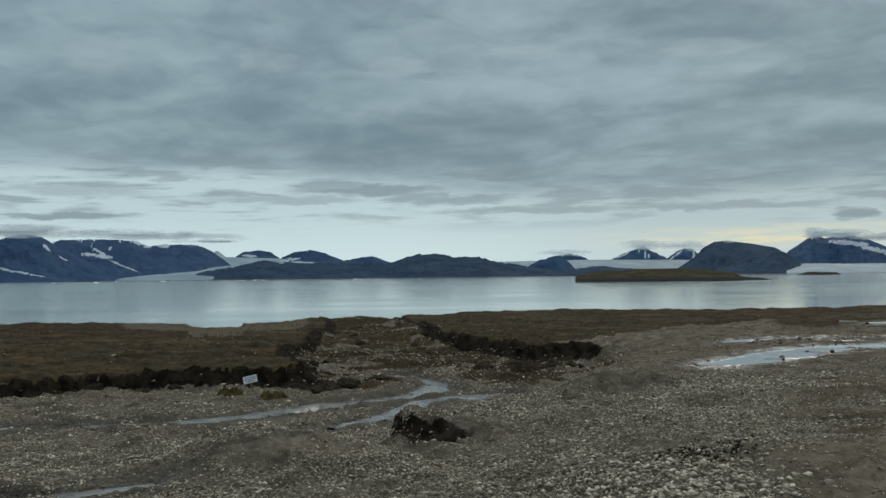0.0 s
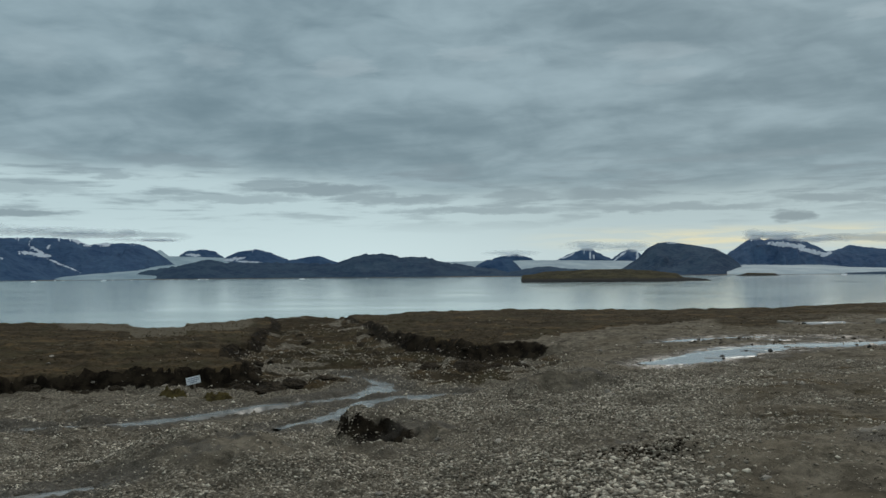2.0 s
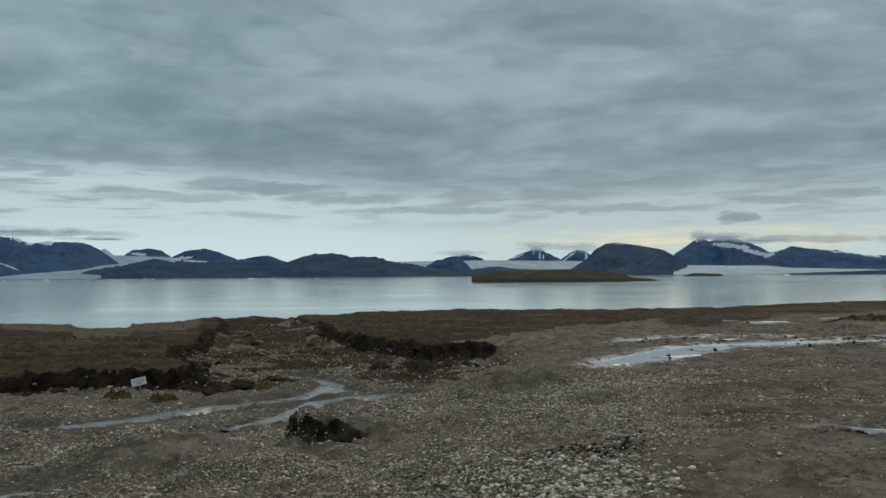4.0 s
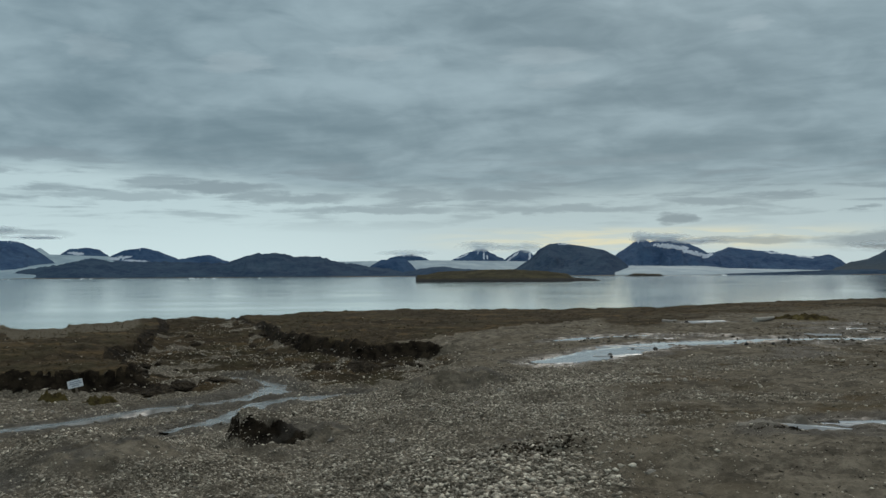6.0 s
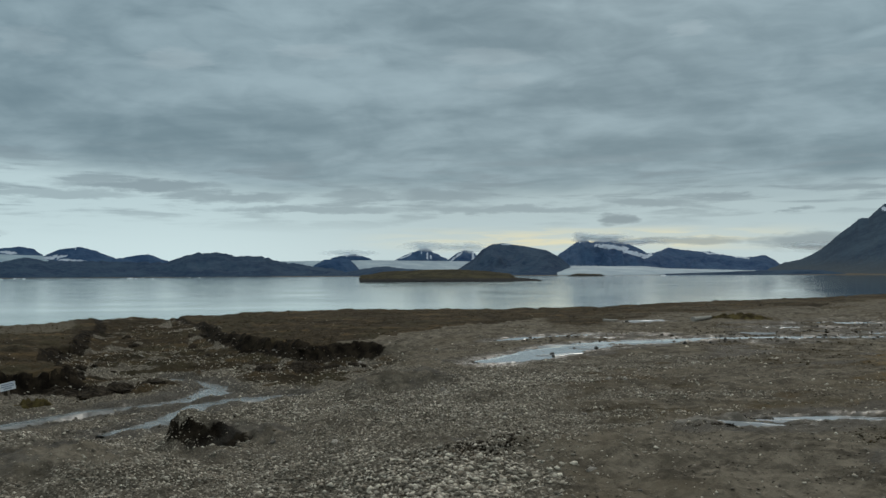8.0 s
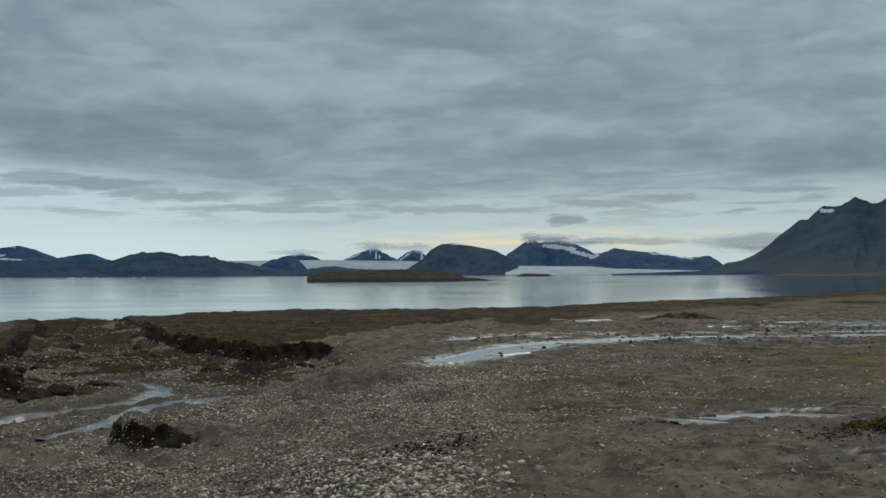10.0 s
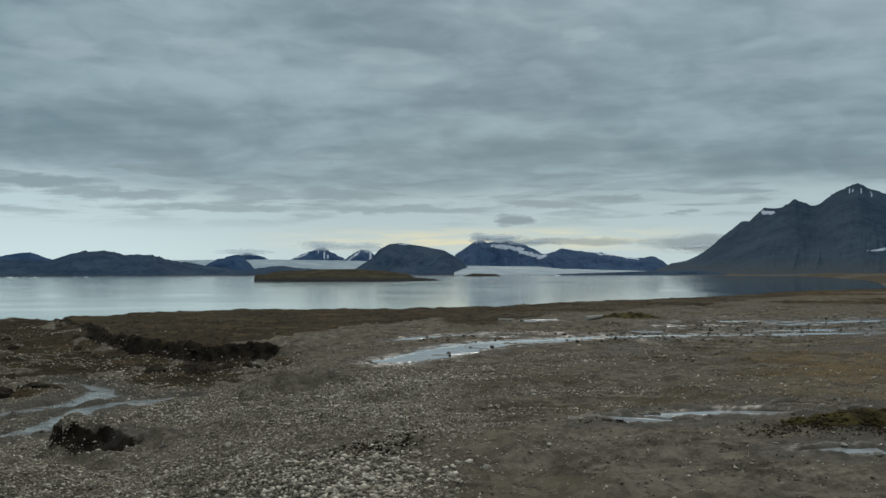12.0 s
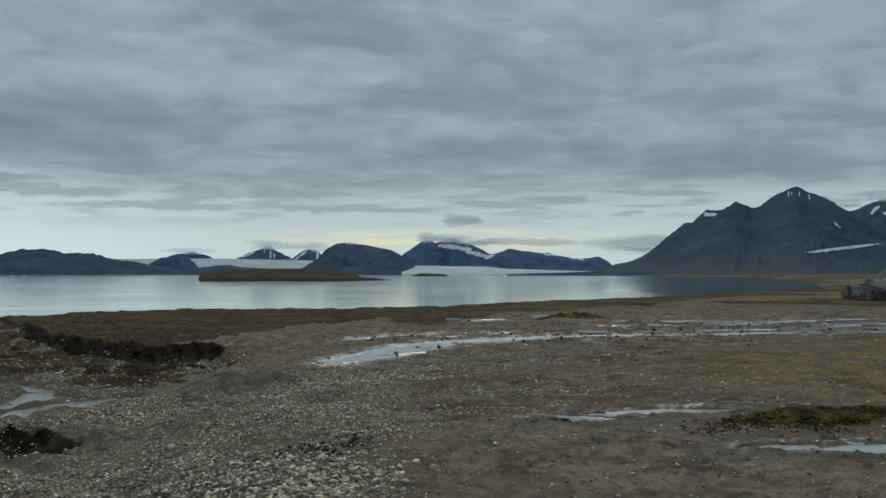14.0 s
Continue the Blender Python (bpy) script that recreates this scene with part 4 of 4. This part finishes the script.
peb_c = n.mix(n.ramp(n.noise(n.coords(), 1.1, 5, 0.6), 0.48, 0.64, 0.0, 0.45), peb_c, (0.115, 0.098, 0.074))
n.surface(peb_c, 0.85, None, 0.15)
PEAT, n = material("wet_peat")
p = n.coords()
peat_c = n.mix(n.ramp(n.noise(p, 5.0, 5, 0.65), 0.35, 0.7), (0.018, 0.014, 0.010), (0.078, 0.060, 0.040))
n.surface(peat_c, 0.9, n.bump(n.noise(p, 14.0, 5, 0.7), 1.0, 0.06), 0.08)
MOSS, n = material("yellow_green_moss")
p = n.coords()
m1, m2 = n.noise(p, 4.0, 5, 0.6), n.noise(p, 30.0, 4, 0.7)
moss_c = n.mix(n.ramp(m1, 0.38, 0.62), (0.040, 0.030, 0.017), (0.104, 0.082, 0.031))
moss_c = n.mix(n.ramp(m2, 0.5, 0.75, 0.0, 0.5), moss_c, (0.14, 0.112, 0.035))
n.surface(moss_c, 0.95, n.bump(m2, 1.0, 0.03), 0.05)
SOIL, n = material("pale_silt")
p = n.coords()
soil_c = n.mix(n.ramp(n.noise(p, 6.0, 5, 0.6), 0.35, 0.65), (0.15, 0.13, 0.105), (0.27, 0.24, 0.20))
n.surface(soil_c, 0.95, n.bump(n.noise(p, 25.0, 4, 0.65), 0.8, 0.02), 0.05)

ICO = bmesh.new()
bmesh.ops.create_icosphere(ICO, subdivisions=1, radius=1)
BALL_V = np.array([v.co[:] for v in ICO.verts])
BALL_F = np.array([[v.index for v in f.verts] for f in ICO.faces])
ICO.free()


def scatter(count, r0, r1, a0, a1, rng):
    r = np.sqrt(rng.uniform(r0 ** 2, r1 ** 2, count))
    a = np.radians(rng.uniform(a0, a1, count))
    return r * np.sin(a), r * np.cos(a)


OCT_V = np.array([(1, 0, 0), (0, 1, 0), (-1, 0, 0), (0, -1, 0), (0.2, 0.1, 1), (0, 0, -1)], float)
OCT_F = np.array([(0, 1, 4), (1, 2, 4), (2, 3, 4), (3, 0, 4), (1, 0, 5), (2, 1, 5), (3, 2, 5), (0, 3, 5)])


def pebble_field(name, x, y, size, label, rng, mat=PEBBLE, lift=0.0, shard=False):
    """One mesh of many small angular stones half sunk in the ground."""
    ICO_V, ICO_F = (OCT_V, OCT_F) if shard else (BALL_V, BALL_F)
    z = height(x, y) + lift
    k = len(x)
    shape = ICO_V[None] * rng.uniform(0.7, 1.25, (k, len(ICO_V), 1))
    shape = shape * np.stack([rng.uniform(0.8, 1.5, k), rng.uniform(0.7, 1.1, k), rng.uniform(0.35, 0.75, k)], 1)[:, None, :] * size[:, None, None]
    t = rng.uniform(0, 6.28, k)
    c, s_ = np.cos(t)[:, None], np.sin(t)[:, None]
    px, py = shape[..., 0] * c - shape[..., 1] * s_, shape[..., 0] * s_ + shape[..., 1] * c
    tilt = rng.uniform(-0.35, 0.35, k)[:, None]
    verts = np.stack([px + x[:, None], py + y[:, None], shape[..., 2] + px * tilt + (z + size * 0.15)[:, None]], -1).reshape(-1, 3)
    faces = (ICO_F[None] + (np.arange(k) * len(ICO_V))[:, None, None]).reshape(-1, 3)
    me = bpy.data.meshes.new(name)
    me.vertices.add(len(verts))
    me.vertices.foreach_set("co", verts.astype(np.float32).ravel())
    me.loops.add(faces.size)
    me.loops.foreach_set("vertex_index", faces.astype(np.int32).ravel())
    me.polygons.add(len(faces))
    me.polygons.foreach_set("loop_start", np.arange(0, faces.size, 3, dtype=np.int32))
    me.polygons.foreach_set("loop_total", np.full(len(faces), 3, np.int32))
    me.update(calc_edges=True)
    me.materials.append(mat)
    return tagged(new(name, me), label, "gravel", kind="stuff")


rng = np.random.RandomState(11)
x, y = scatter(230000, 5.6, 17, -27, 50, rng)
z_, turf_, grav_, peat_, gro_, soak_, moss_, wet_ = lie(x, y)
keep = rng.rand(len(x)) < (grav_ ** 1.6 * (0.22 + 0.75 * smooth(fbm(x * 0.9, y * 0.9, 4, 6), 0.38, 0.58)) + 0.035) * (1 - 0.75 * wet_) * (1 - 0.4 * soak_)
x, y = x[keep][:90000], y[keep][:90000]
pebble_field("gravel", x, y, 0.0055 + 0.006 * rng.rand(len(x)) + 0.022 * rng.rand(len(x)) ** 5, "grey and buff angular beach gravel on the near slope", rng, shard=True)
x, y = scatter(120000, 17, 48, -27, 50, rng)
z_, turf_, grav_, peat_, gro_, soak_, moss_, wet_ = lie(x, y)
r_ = np.hypot(x, y)
keep = (rng.rand(len(x)) < (grav_ * 0.85 * smooth(fbm(x * 0.6, y * 0.6, 4, 6), 0.34, 0.60) + 0.02 - 0.012 * turf_) * (1 - 0.75 * peat_) * (1 - 0.8 * wet_) * (1 - 0.6 * smooth(r_, 30, 40))) & (r_ < 46)
x, y = x[keep][:45000], y[keep][:45000]
pebble_field("gravel", x, y, 0.011 + 0.010 * rng.rand(len(x)) + 0.035 * rng.rand(len(x)) ** 4, "coarse pale gravel on the gully floor and flats", rng, shard=True)
x, y = scatter(80000, 5.6, 26, 4, 50, rng)
z_, turf_, grav_, peat_, gro_, soak_, moss_, wet_ = lie(x, y)
keep = rng.rand(len(x)) < smooth(fbm(x * 1.6, y * 1.6, 5, 3, 0.6), 0.42, 0.62) * (1 - wet_) * (1 - 0.7 * grav_)
x, y = x[keep], y[keep]
CRUMB, n = material("dark_soil_crumbs")
crumb_r = n.add("ShaderNodeNewGeometry").outputs["Random Per Island"]
n.surface(n.mix(n.math("POWER", crumb_r, 3.0), (0.048, 0.040, 0.030), (0.38, 0.335, 0.27)), 0.9, None, 0.05)
crumbs = pebble_field("soil_crumbs", x, y, 0.004 + 0.015 * rng.rand(len(x)) ** 5, "dark crumbs of soil and peat strewn over the mud", rng, CRUMB, shard=True)
crumbs["category"] = "soil"
# dark debris lying between the far puddles
x, y = np.concatenate([rng.normal(22, 5, 1500), rng.normal(13, 3.5, 500)]), np.concatenate([rng.normal(24.5, 2.6, 1500), rng.normal(24.5, 1.8, 500)])
debris = pebble_field("debris", x, y, 0.015 + 0.07 * rng.rand(2000) ** 5, "dark clods and weed strewn between the puddles", rng, CRUMB, shard=True)
debris["category"] = "debris"
# tussocks on the tundra
x, y = scatter(60000, 19, 60, -26, 42, rng)
z_, turf_, grav_, peat_, gro_, soak_, moss_, wet_ = lie(x, y)
keep = (rng.rand(len(x)) < turf_ * (0.15 + 0.85 * smooth(fbm(x * 0.7, y * 0.7, 4, 4), 0.42, 0.6))) & (z_ > -2.2)
x, y = x[keep][:32000], y[keep][:32000]
TUFT, n = material("dead_grass_tussocks")
tuft_r = n.add("ShaderNodeNewGeometry").outputs["Random Per Island"]
tuft_c = n.mix(n.math("POWER", tuft_r, 1.6), (0.034, 0.027, 0.017), (0.112, 0.084, 0.050))
n.surface(n.mix(n.ramp(n.noise(n.coords(), 30.0, 3), 0.4, 0.7, 0.0, 0.5), tuft_c, (0.06, 0.048, 0.026)), 0.95, None, 0.02)
tufts = pebble_field("tussocks", x, y, 0.016 + 0.028 * rng.rand(len(x)) ** 2.5, "low brown dead-grass tussocks covering the tundra", rng, TUFT, shard=True)
tufts["category"] = "grass"
# a drift of larger white chips by the foot of the near slope
t_ = rng.rand(5200)
x, y = 0.0 + 2.7 * t_ + rng.normal(0, 0.40, 5200), 7.4 + 1.0 * t_ + rng.normal(0, 0.55, 5200)
pebble_field("gravel", x, y, 0.006 + 0.009 * rng.rand(5200) + 0.030 * rng.rand(5200) ** 4, "drift of pale chips and cobbles on dark soil", rng, shard=True)
t_ = rng.rand(420)
x, y = 0.7 + 2.0 * t_ + rng.normal(0, 0.25, 420), 7.35 + 0.55 * t_ + rng.normal(0, 0.12, 420)
pebble_field("gravel", x, y, 0.014 + 0.030 * rng.rand(420) ** 3, "row of flat pale cobbles across the near slope", rng)
x, y = 2.5 + rng.normal(0, 0.30, 900), 9.15 + rng.normal(0, 0.2, 900)
rubble = pebble_field("peat_rubble", x, y, 0.006 + 0.024 * rng.rand(900) ** 4, "dark wet peat rubble between pale stones", rng, PEAT)
rubble["category"] = "peat"


def lump(name, seed, squash, detail, mat, sub=3, cuts=5):
    """A weathered stone or clod: a ball cut by a few planes and roughened."""
    r = random.Random(seed)
    bm = bmesh.new()
    bmesh.ops.create_icosphere(bm, subdivisions=sub, radius=1)
    planes = [(Vector((r.uniform(-1, 1), r.uniform(-1, 1), r.uniform(-0.6, 1))).normalized(), r.uniform(0.55, 0.85)) for _ in range(cuts)]
    for v in bm.verts:
        for nrm, d in planes:
            over = v.co.dot(nrm) - d
            if over > 0:
                v.co -= nrm * over * 0.9
        v.co *= 1 + detail * noise.fractal(v.co * 2.2 + Vector((seed * 3.1, 0, 0)), 0.9, 2.0, 4)
        v.co.z *= squash
    for f in bm.faces:
        f.smooth = False
    me = bpy.data.meshes.new(name)
    bm.to_mesh(me)
    bm.free()
    me.materials.append(mat)
    return me


DARK_STONE, n = material("wet_dark_stone")
n.surface(n.mix(n.noise(n.coords(), 8.0, 4), (0.03, 0.03, 0.03), (0.09, 0.085, 0.075)), 0.6, None, 0.2)
WET_STONES = [lump("stone", 80 + k, 0.7, 0.12, DARK_STONE, 2) for k in range(3)]
STONES = [lump("stone", k, 0.5 + 0.08 * (k % 3), 0.22, STONE, 2, 9) for k in range(7)]
x, y = scatter(1500, 6, 34, -24, 48, rng)
z_, turf_, grav_, peat_, gro_, soak_, moss_, wet_ = lie(x, y)
keep = np.where(rng.rand(1500) < grav_ * 0.35 + 0.03)[0][:240]
for i in keep:
    size = 0.012 + 0.035 * rng.rand() ** 2.5 + 0.0009 * math.hypot(x[i], y[i])
    ob = tagged(new("stone", STONES[i % 7]), "loose angular grey stone lying on the gravel", "stone", "loose stones")
    ob.matrix_world = pose(x[i], y[i], z_[i] + size * 0.2, rng.uniform(-12, 12), rng.uniform(-12, 12), rng.uniform(0, 360)) @ Matrix.Diagonal((size * 1.2, size, size, 1))
for px, py, size in [(7.35, 21.4, 0.10), (7.75, 20.8, 0.17), (7.6, 20.3, 0.09), (8.7, 21.7, 0.12), (9.0, 21.0, 0.13), (11.9, 21.9, 0.15), (12.6, 21.8, 0.10), (10.4, 22.3, 0.09), (9.9, 23.2, 0.1), (13.4, 22.4, 0.12), (9.2, 26.6, 0.14), (6.0, 20.6, 0.08)]:
    ob = tagged(new("stone", WET_STONES[int(px * 10) % 3]), "small dark stone standing in a shallow puddle", "stone", "stones in the puddle")
    ob.matrix_world = pose(px, py, height(px, py)[0] + size * 0.25, 0, 0, px * 100) @ Matrix.Diagonal((size * 0.5, size * 0.4, size * 0.55, 1))

CLODS = [lump("turf_clod", 20 + k, 0.75, 0.35, PEAT, 3, 2) for k in range(5)]


def clod(px, py, size, tall=1.0, label="dark slumped clod of peat at the foot of the bank", sink=0.1, mesh=None):
    ob = tagged(new("turf_clod", CLODS[int(abs(px * 37 + py * 11)) % 5] if mesh is None else mesh), label, "turf clod", "slumped clods along the gully")
    ob.matrix_world = pose(px, py, height(px, py)[0] + size * tall * sink, rng.uniform(-10, 10), rng.uniform(-10, 10), rng.uniform(0, 360)) @ Matrix.Diagonal((size * 1.25, size, size * tall, 1))


for start, stop, count, spread in ((0, 6, 10, 0.25), (6, 10, 14, 0.8), (13, 19, 18, 0.5)):
    for k in range(count):
        t = rng.uniform(start, stop)
        (ax, ay), (bx, by) = GULLY[int(t)][:2], GULLY[int(t) + 1][:2]
        f = t - int(t)
        px, py = ax + (bx - ax) * f + rng.normal(0, spread), ay + (by - ay) * f + rng.normal(0, spread)
        clod(px, py, rng.uniform(0.07, 0.20), rng.uniform(0.5, 0.85))
for px, py, size, tall in [(-1.15, 12.75, 0.13, 0.5), (-0.95, 12.6, 0.10, 0.6), (-3.0, 22.7, 0.42, 0.7), (-2.4, 23.1, 0.30, 0.6), (-3.7, 22.8, 0.40, 0.6), (-1.7, 23.5, 0.25, 0.6), (2.2, 27.0, 0.36, 0.7), (2.6, 27.3, 0.30, 0.7), (1.2, 28.2, 0.26, 0.7)]:
    clod(px, py, size, tall, "dark eroded block of peat standing in the gully")


def hummock(name, px, py, sx, sy, h, mat, label, category, seed, turn=0.0):
    rows, cols = 30, 64
    rho, th = np.meshgrid(np.linspace(0, 1, rows), np.linspace(0, 2 * np.pi, cols, endpoint=False), indexing="ij")
    rag = 1 + (fbm(np.cos(th) * 2 + seed, np.sin(th) * 2 + seed, 3, seed) - 0.5) * 0.9
    lx, ly = rho * rag * np.cos(th) * sx, rho * rag * np.sin(th) * sy
    c, s_ = math.cos(turn), math.sin(turn)
    x, y = px + lx * c - ly * s_, py + lx * s_ + ly * c
    bumps = fbm(x * 5 + seed, y * 5, 5, seed + 1, 0.62)
    rise = h * (1 - rho ** 3) * (0.1 + 1.8 * smooth(bumps, 0.25, 0.8)) - 0.04 * (rho > 0.98)
    me = grid_mesh(name, np.stack([x.ravel(), y.ravel(), (height(x.ravel(), y.ravel()) + rise.ravel())], 1), rows, cols, True)
    me.materials.append(mat)
    return tagged(new(name, me), label, category)


hummock("moss_hummock", 7.6, 7.65, 0.85, 0.30, 0.05, MOSS, "yellow-green and brown moss hummock beside a puddle", "moss", 1, -0.35)
hummock("moss_hummock", 8.7, 7.35, 0.7, 0.3, 0.04, MOSS, "low mossy cushion on wet ground", "moss", 2, -0.4)
hummock("moss_hummock", 21.0, 34.0, 1.3, 0.7, 0.10, MOSS, "distant brown moss hummock on the mud flat", "moss", 3, -0.5)
hummock("moss_hummock", 1.75, 6.95, 0.30, 0.14, 0.06, MOSS, "small patch of olive moss among pale cobbles", "moss", 4, 0.3)
hummock("moss_hummock", -5.1, 21.6, 0.35, 0.2, 0.14, MOSS, "small olive moss cushion under the bank", "moss", 5)
hummock("moss_hummock", -4.0, 21.3, 0.35, 0.2, 0.12, MOSS, "small olive moss cushion under the bank", "moss", 6)
hummock("silt_plate", 5.55, 9.5, 0.42, 0.20, 0.06, SOIL, "raised pale plate of dried silt and stones", "silt", 9, -0.6)

for x0, y0, x1, y1, spread, count, mat, label in ((6.5, 7.75, 7.6, 7.15, 0.10, 320, PEAT, "dark crumbling peat edge beside the moss"), (6.3, 7.85, 7.8, 7.2, 0.16, 900, TUFT, "brown dead grass and roots round the moss"),
                                                  (5.85, 9.55, 6.6, 9.2, 0.05, 260, PEAT, "dark crumbling soil lip on the flat"), (5.2, 9.35, 5.6, 9.1, 0.03, 110, PEAT, "dark soil under the edge of a silt plate"),
                                                  (5.1, 9.7, 5.9, 9.3, 0.14, 300, PEBBLE, "pale stones on a raised silt plate")):
    t_ = rng.rand(count)
    rubble = pebble_field("rubble", x0 + (x1 - x0) * t_ + rng.normal(0, spread, count), y0 + (y1 - y0) * t_ + rng.normal(0, spread, count), 0.005 + 0.020 * rng.rand(count) ** 3, label, rng, mat, shard=True)
    rubble["category"] = "rubble"
for px, py, sx, sy, turn, top, count in ((7.6, 7.65, 0.85, 0.33, -0.35, 0.07, 900), (8.7, 7.35, 0.65, 0.26, -0.4, 0.035, 400)):
    a, q = rng.uniform(0, 6.28, count), np.sqrt(rng.rand(count))
    lx, ly = q * np.cos(a) * sx, q * np.sin(a) * sy
    tufts = pebble_field("moss_tufts", px + lx * math.cos(turn) - ly * math.sin(turn), py + lx * math.sin(turn) + ly * math.cos(turn), 0.012 + 0.026 * rng.rand(count) ** 2,
                         "soft brown and olive moss tufts on the hummock", rng, MOSS, top * (1 - q ** 2))
    tufts["category"] = "moss"

# ---- boulder at the shore ----
BOULDER, n = material("boulder_rock")
p = n.coords()
b1, b2 = n.noise(p, 1.3, 5, 0.65), n.noise(p, 7.0, 5, 0.7)
boulder_c = n.mix(n.ramp(b1, 0.35, 0.65), (0.055, 0.057, 0.058), (0.20, 0.20, 0.195))
boulder_c = n.mix(n.ramp(b2, 0.5, 0.72, 0.0, 0.7), boulder_c, (0.05, 0.052, 0.05))
n.surface(boulder_c, 0.9, n.bump(b2, 0.9, 0.08), 0.15)
for px, py, sx, sy, sz, seed, label in [(54.8, 46.6, 2.2, 1.9, 1.8, 41, "large dark grey lichen-covered boulder on brown turf"), (51.9, 46.6, 1.15, 0.9, 1.0, 43, "pale grey boulder leaning on a larger one"), (52.9, 46.4, 0.9, 0.8, 1.25, 45, "cracked grey boulder between two others")]:
    ob = tagged(new("boulder", lump("boulder", seed, 0.9, 0.16, BOULDER, 4, 7)), label, "boulder", "boulders at the shore")
    ob.matrix_world = pose(px, py, height(px, py)[0] + sz * 0.35, 0, 0, seed * 20) @ Matrix.Diagonal((sx, sy, sz, 1))


# ---- sign board lying against the bank ----
def part(name, bm, mat, parent, label="", m=None):
    me = bpy.data.meshes.new(name)
    bm.to_mesh(me)
    bm.free()
    me.materials.append(mat)
    ob = new(name, me)
    ob.parent = parent
    if m is not None:
        ob.matrix_local = m
    return tagged(ob, label)


def box(w, d, h, bevel=0.004):
    bm = bmesh.new()
    bmesh.ops.create_cube(bm, size=1)
    bmesh.ops.scale(bm, vec=(w, d, h), verts=bm.verts)
    bmesh.ops.bevel(bm, geom=bm.edges[:], offset=bevel, segments=2, affect="EDGES")
    return bm


BOARD, n = material("white_painted_board")
p = n.coords()
n.surface(n.mix(n.ramp(n.noise(p, 12.0, 5, 0.6), 0.4, 0.75, 0.0, 0.5), (0.72, 0.75, 0.78), (0.42, 0.42, 0.40)), 0.5, None, 0.3)
INK, n = material("faded_lettering")
n.surface(n.mix(n.noise(n.coords(), 40.0, 3), (0.16, 0.20, 0.26), (0.30, 0.34, 0.40)), 0.7)
WOOD, n = material("weathered_wood")
p = n.coords()
n.surface(n.mix(n.noise(n.scaled(p, (20, 20, 2)), 2.0, 4), (0.10, 0.08, 0.06), (0.24, 0.20, 0.16)), 0.85, None, 0.1)
sign = tagged(new("sign"), "small white sign board with faded lettering at the bank", "sign")
sign.matrix_world = pose(-4.72, 22.35, height(-4.72, 22.35)[0], -12, -12, 8)
board = part("board", box(0.34, 0.018, 0.18), BOARD, sign, "", pose(0, 0, 0.30))
part("post", box(0.045, 0.045, 0.46), WOOD, sign, "weathered wooden post", pose(0, 0.035, 0.17))
for k, (zz, ww) in enumerate(((0.045, 0.25), (0.0, 0.28), (-0.045, 0.17))):
    part("lettering_bar", box(ww, 0.004, 0.022, 0.001), INK, board, "", pose(0.0, -0.0115, zz))

# ---- brash ice along the far shore ----
FLOE, n = material("floating_ice")
n.surface(n.mix(n.noise(n.coords(), 0.6, 4), (0.55, 0.66, 0.72), (0.80, 0.84, 0.86)), 0.5, None, 0.3)
FLOES = [lump("ice_floe", 60 + k, 0.4, 0.3, FLOE, 2, 3) for k in range(4)]
for k in range(34):
    a = radians(rng.choice([-24, -20, -17, -15, -12.3, -12.6, -11.8, -9, -7, -4.2, -5, -2, 23, 26]) + rng.normal(0, 0.6))
    d = rng.uniform(1750, 2280)
    size = 1.2 + 3.2 * rng.rand() ** 3
    ob = tagged(new("ice_floe", FLOES[k % 4]), "small white chunk of glacier ice afloat", "ice floe", "drifting ice")
    ob.matrix_world = pose(d * math.sin(a), d * math.cos(a), SEA + size * 0.1, 0, 0, k * 40) @ Matrix.Diagonal((size * 1.8, size, size, 1))


# ---- driftwood on the mud flat ----
def driftwood(x0, y0, x1, y1, radius):
    """A bleached log, tapered and slightly bent, lying on the ground."""
    bm = bmesh.new()
    rows = []
    for i in range(9):
        f = i / 8
        cx, cy = x0 + (x1 - x0) * f, y0 + (y1 - y0) * f
        cz = float(height(cx, cy)[0]) * 0.3 + float(height((x0 + x1) / 2, (y0 + y1) / 2)[0]) * 0.7 + radius * 0.8
        r = radius * (1 - 0.45 * f) * (1 + 0.12 * math.sin(i * 2.3))
        side = Vector((-(y1 - y0), x1 - x0, 0)).normalized()
        rows.append([bm.verts.new(Vector((cx, cy, cz)) + side * r * math.cos(a * 0.628) + Vector((0, 0, r * math.sin(a * 0.628)))) for a in range(10)])
    for a, b in zip(rows, rows[1:]):
        for k in range(10):
            bm.faces.new((a[k], a[(k + 1) % 10], b[(k + 1) % 10], b[k]))
    bm.faces.new(rows[0][::-1])
    bm.faces.new(rows[-1])
    me = bpy.data.meshes.new("driftwood_log")
    bm.to_mesh(me)
    bm.free()
    me.materials.append(BLEACHED)
    tagged(new("driftwood_log", me), "short bleached driftwood log on the mud", "driftwood")


BLEACHED, n = material("bleached_wood")
p = n.coords()
n.surface(n.mix(n.noise(n.scaled(p, (3, 3, 12)), 4.0, 4), (0.24, 0.22, 0.19), (0.46, 0.43, 0.38)), 0.85, None, 0.1)
driftwood(18.3, 33.0, 19.9, 34.4, 0.11)
driftwood(15.3, 35.0, 15.9, 34.9, 0.07)
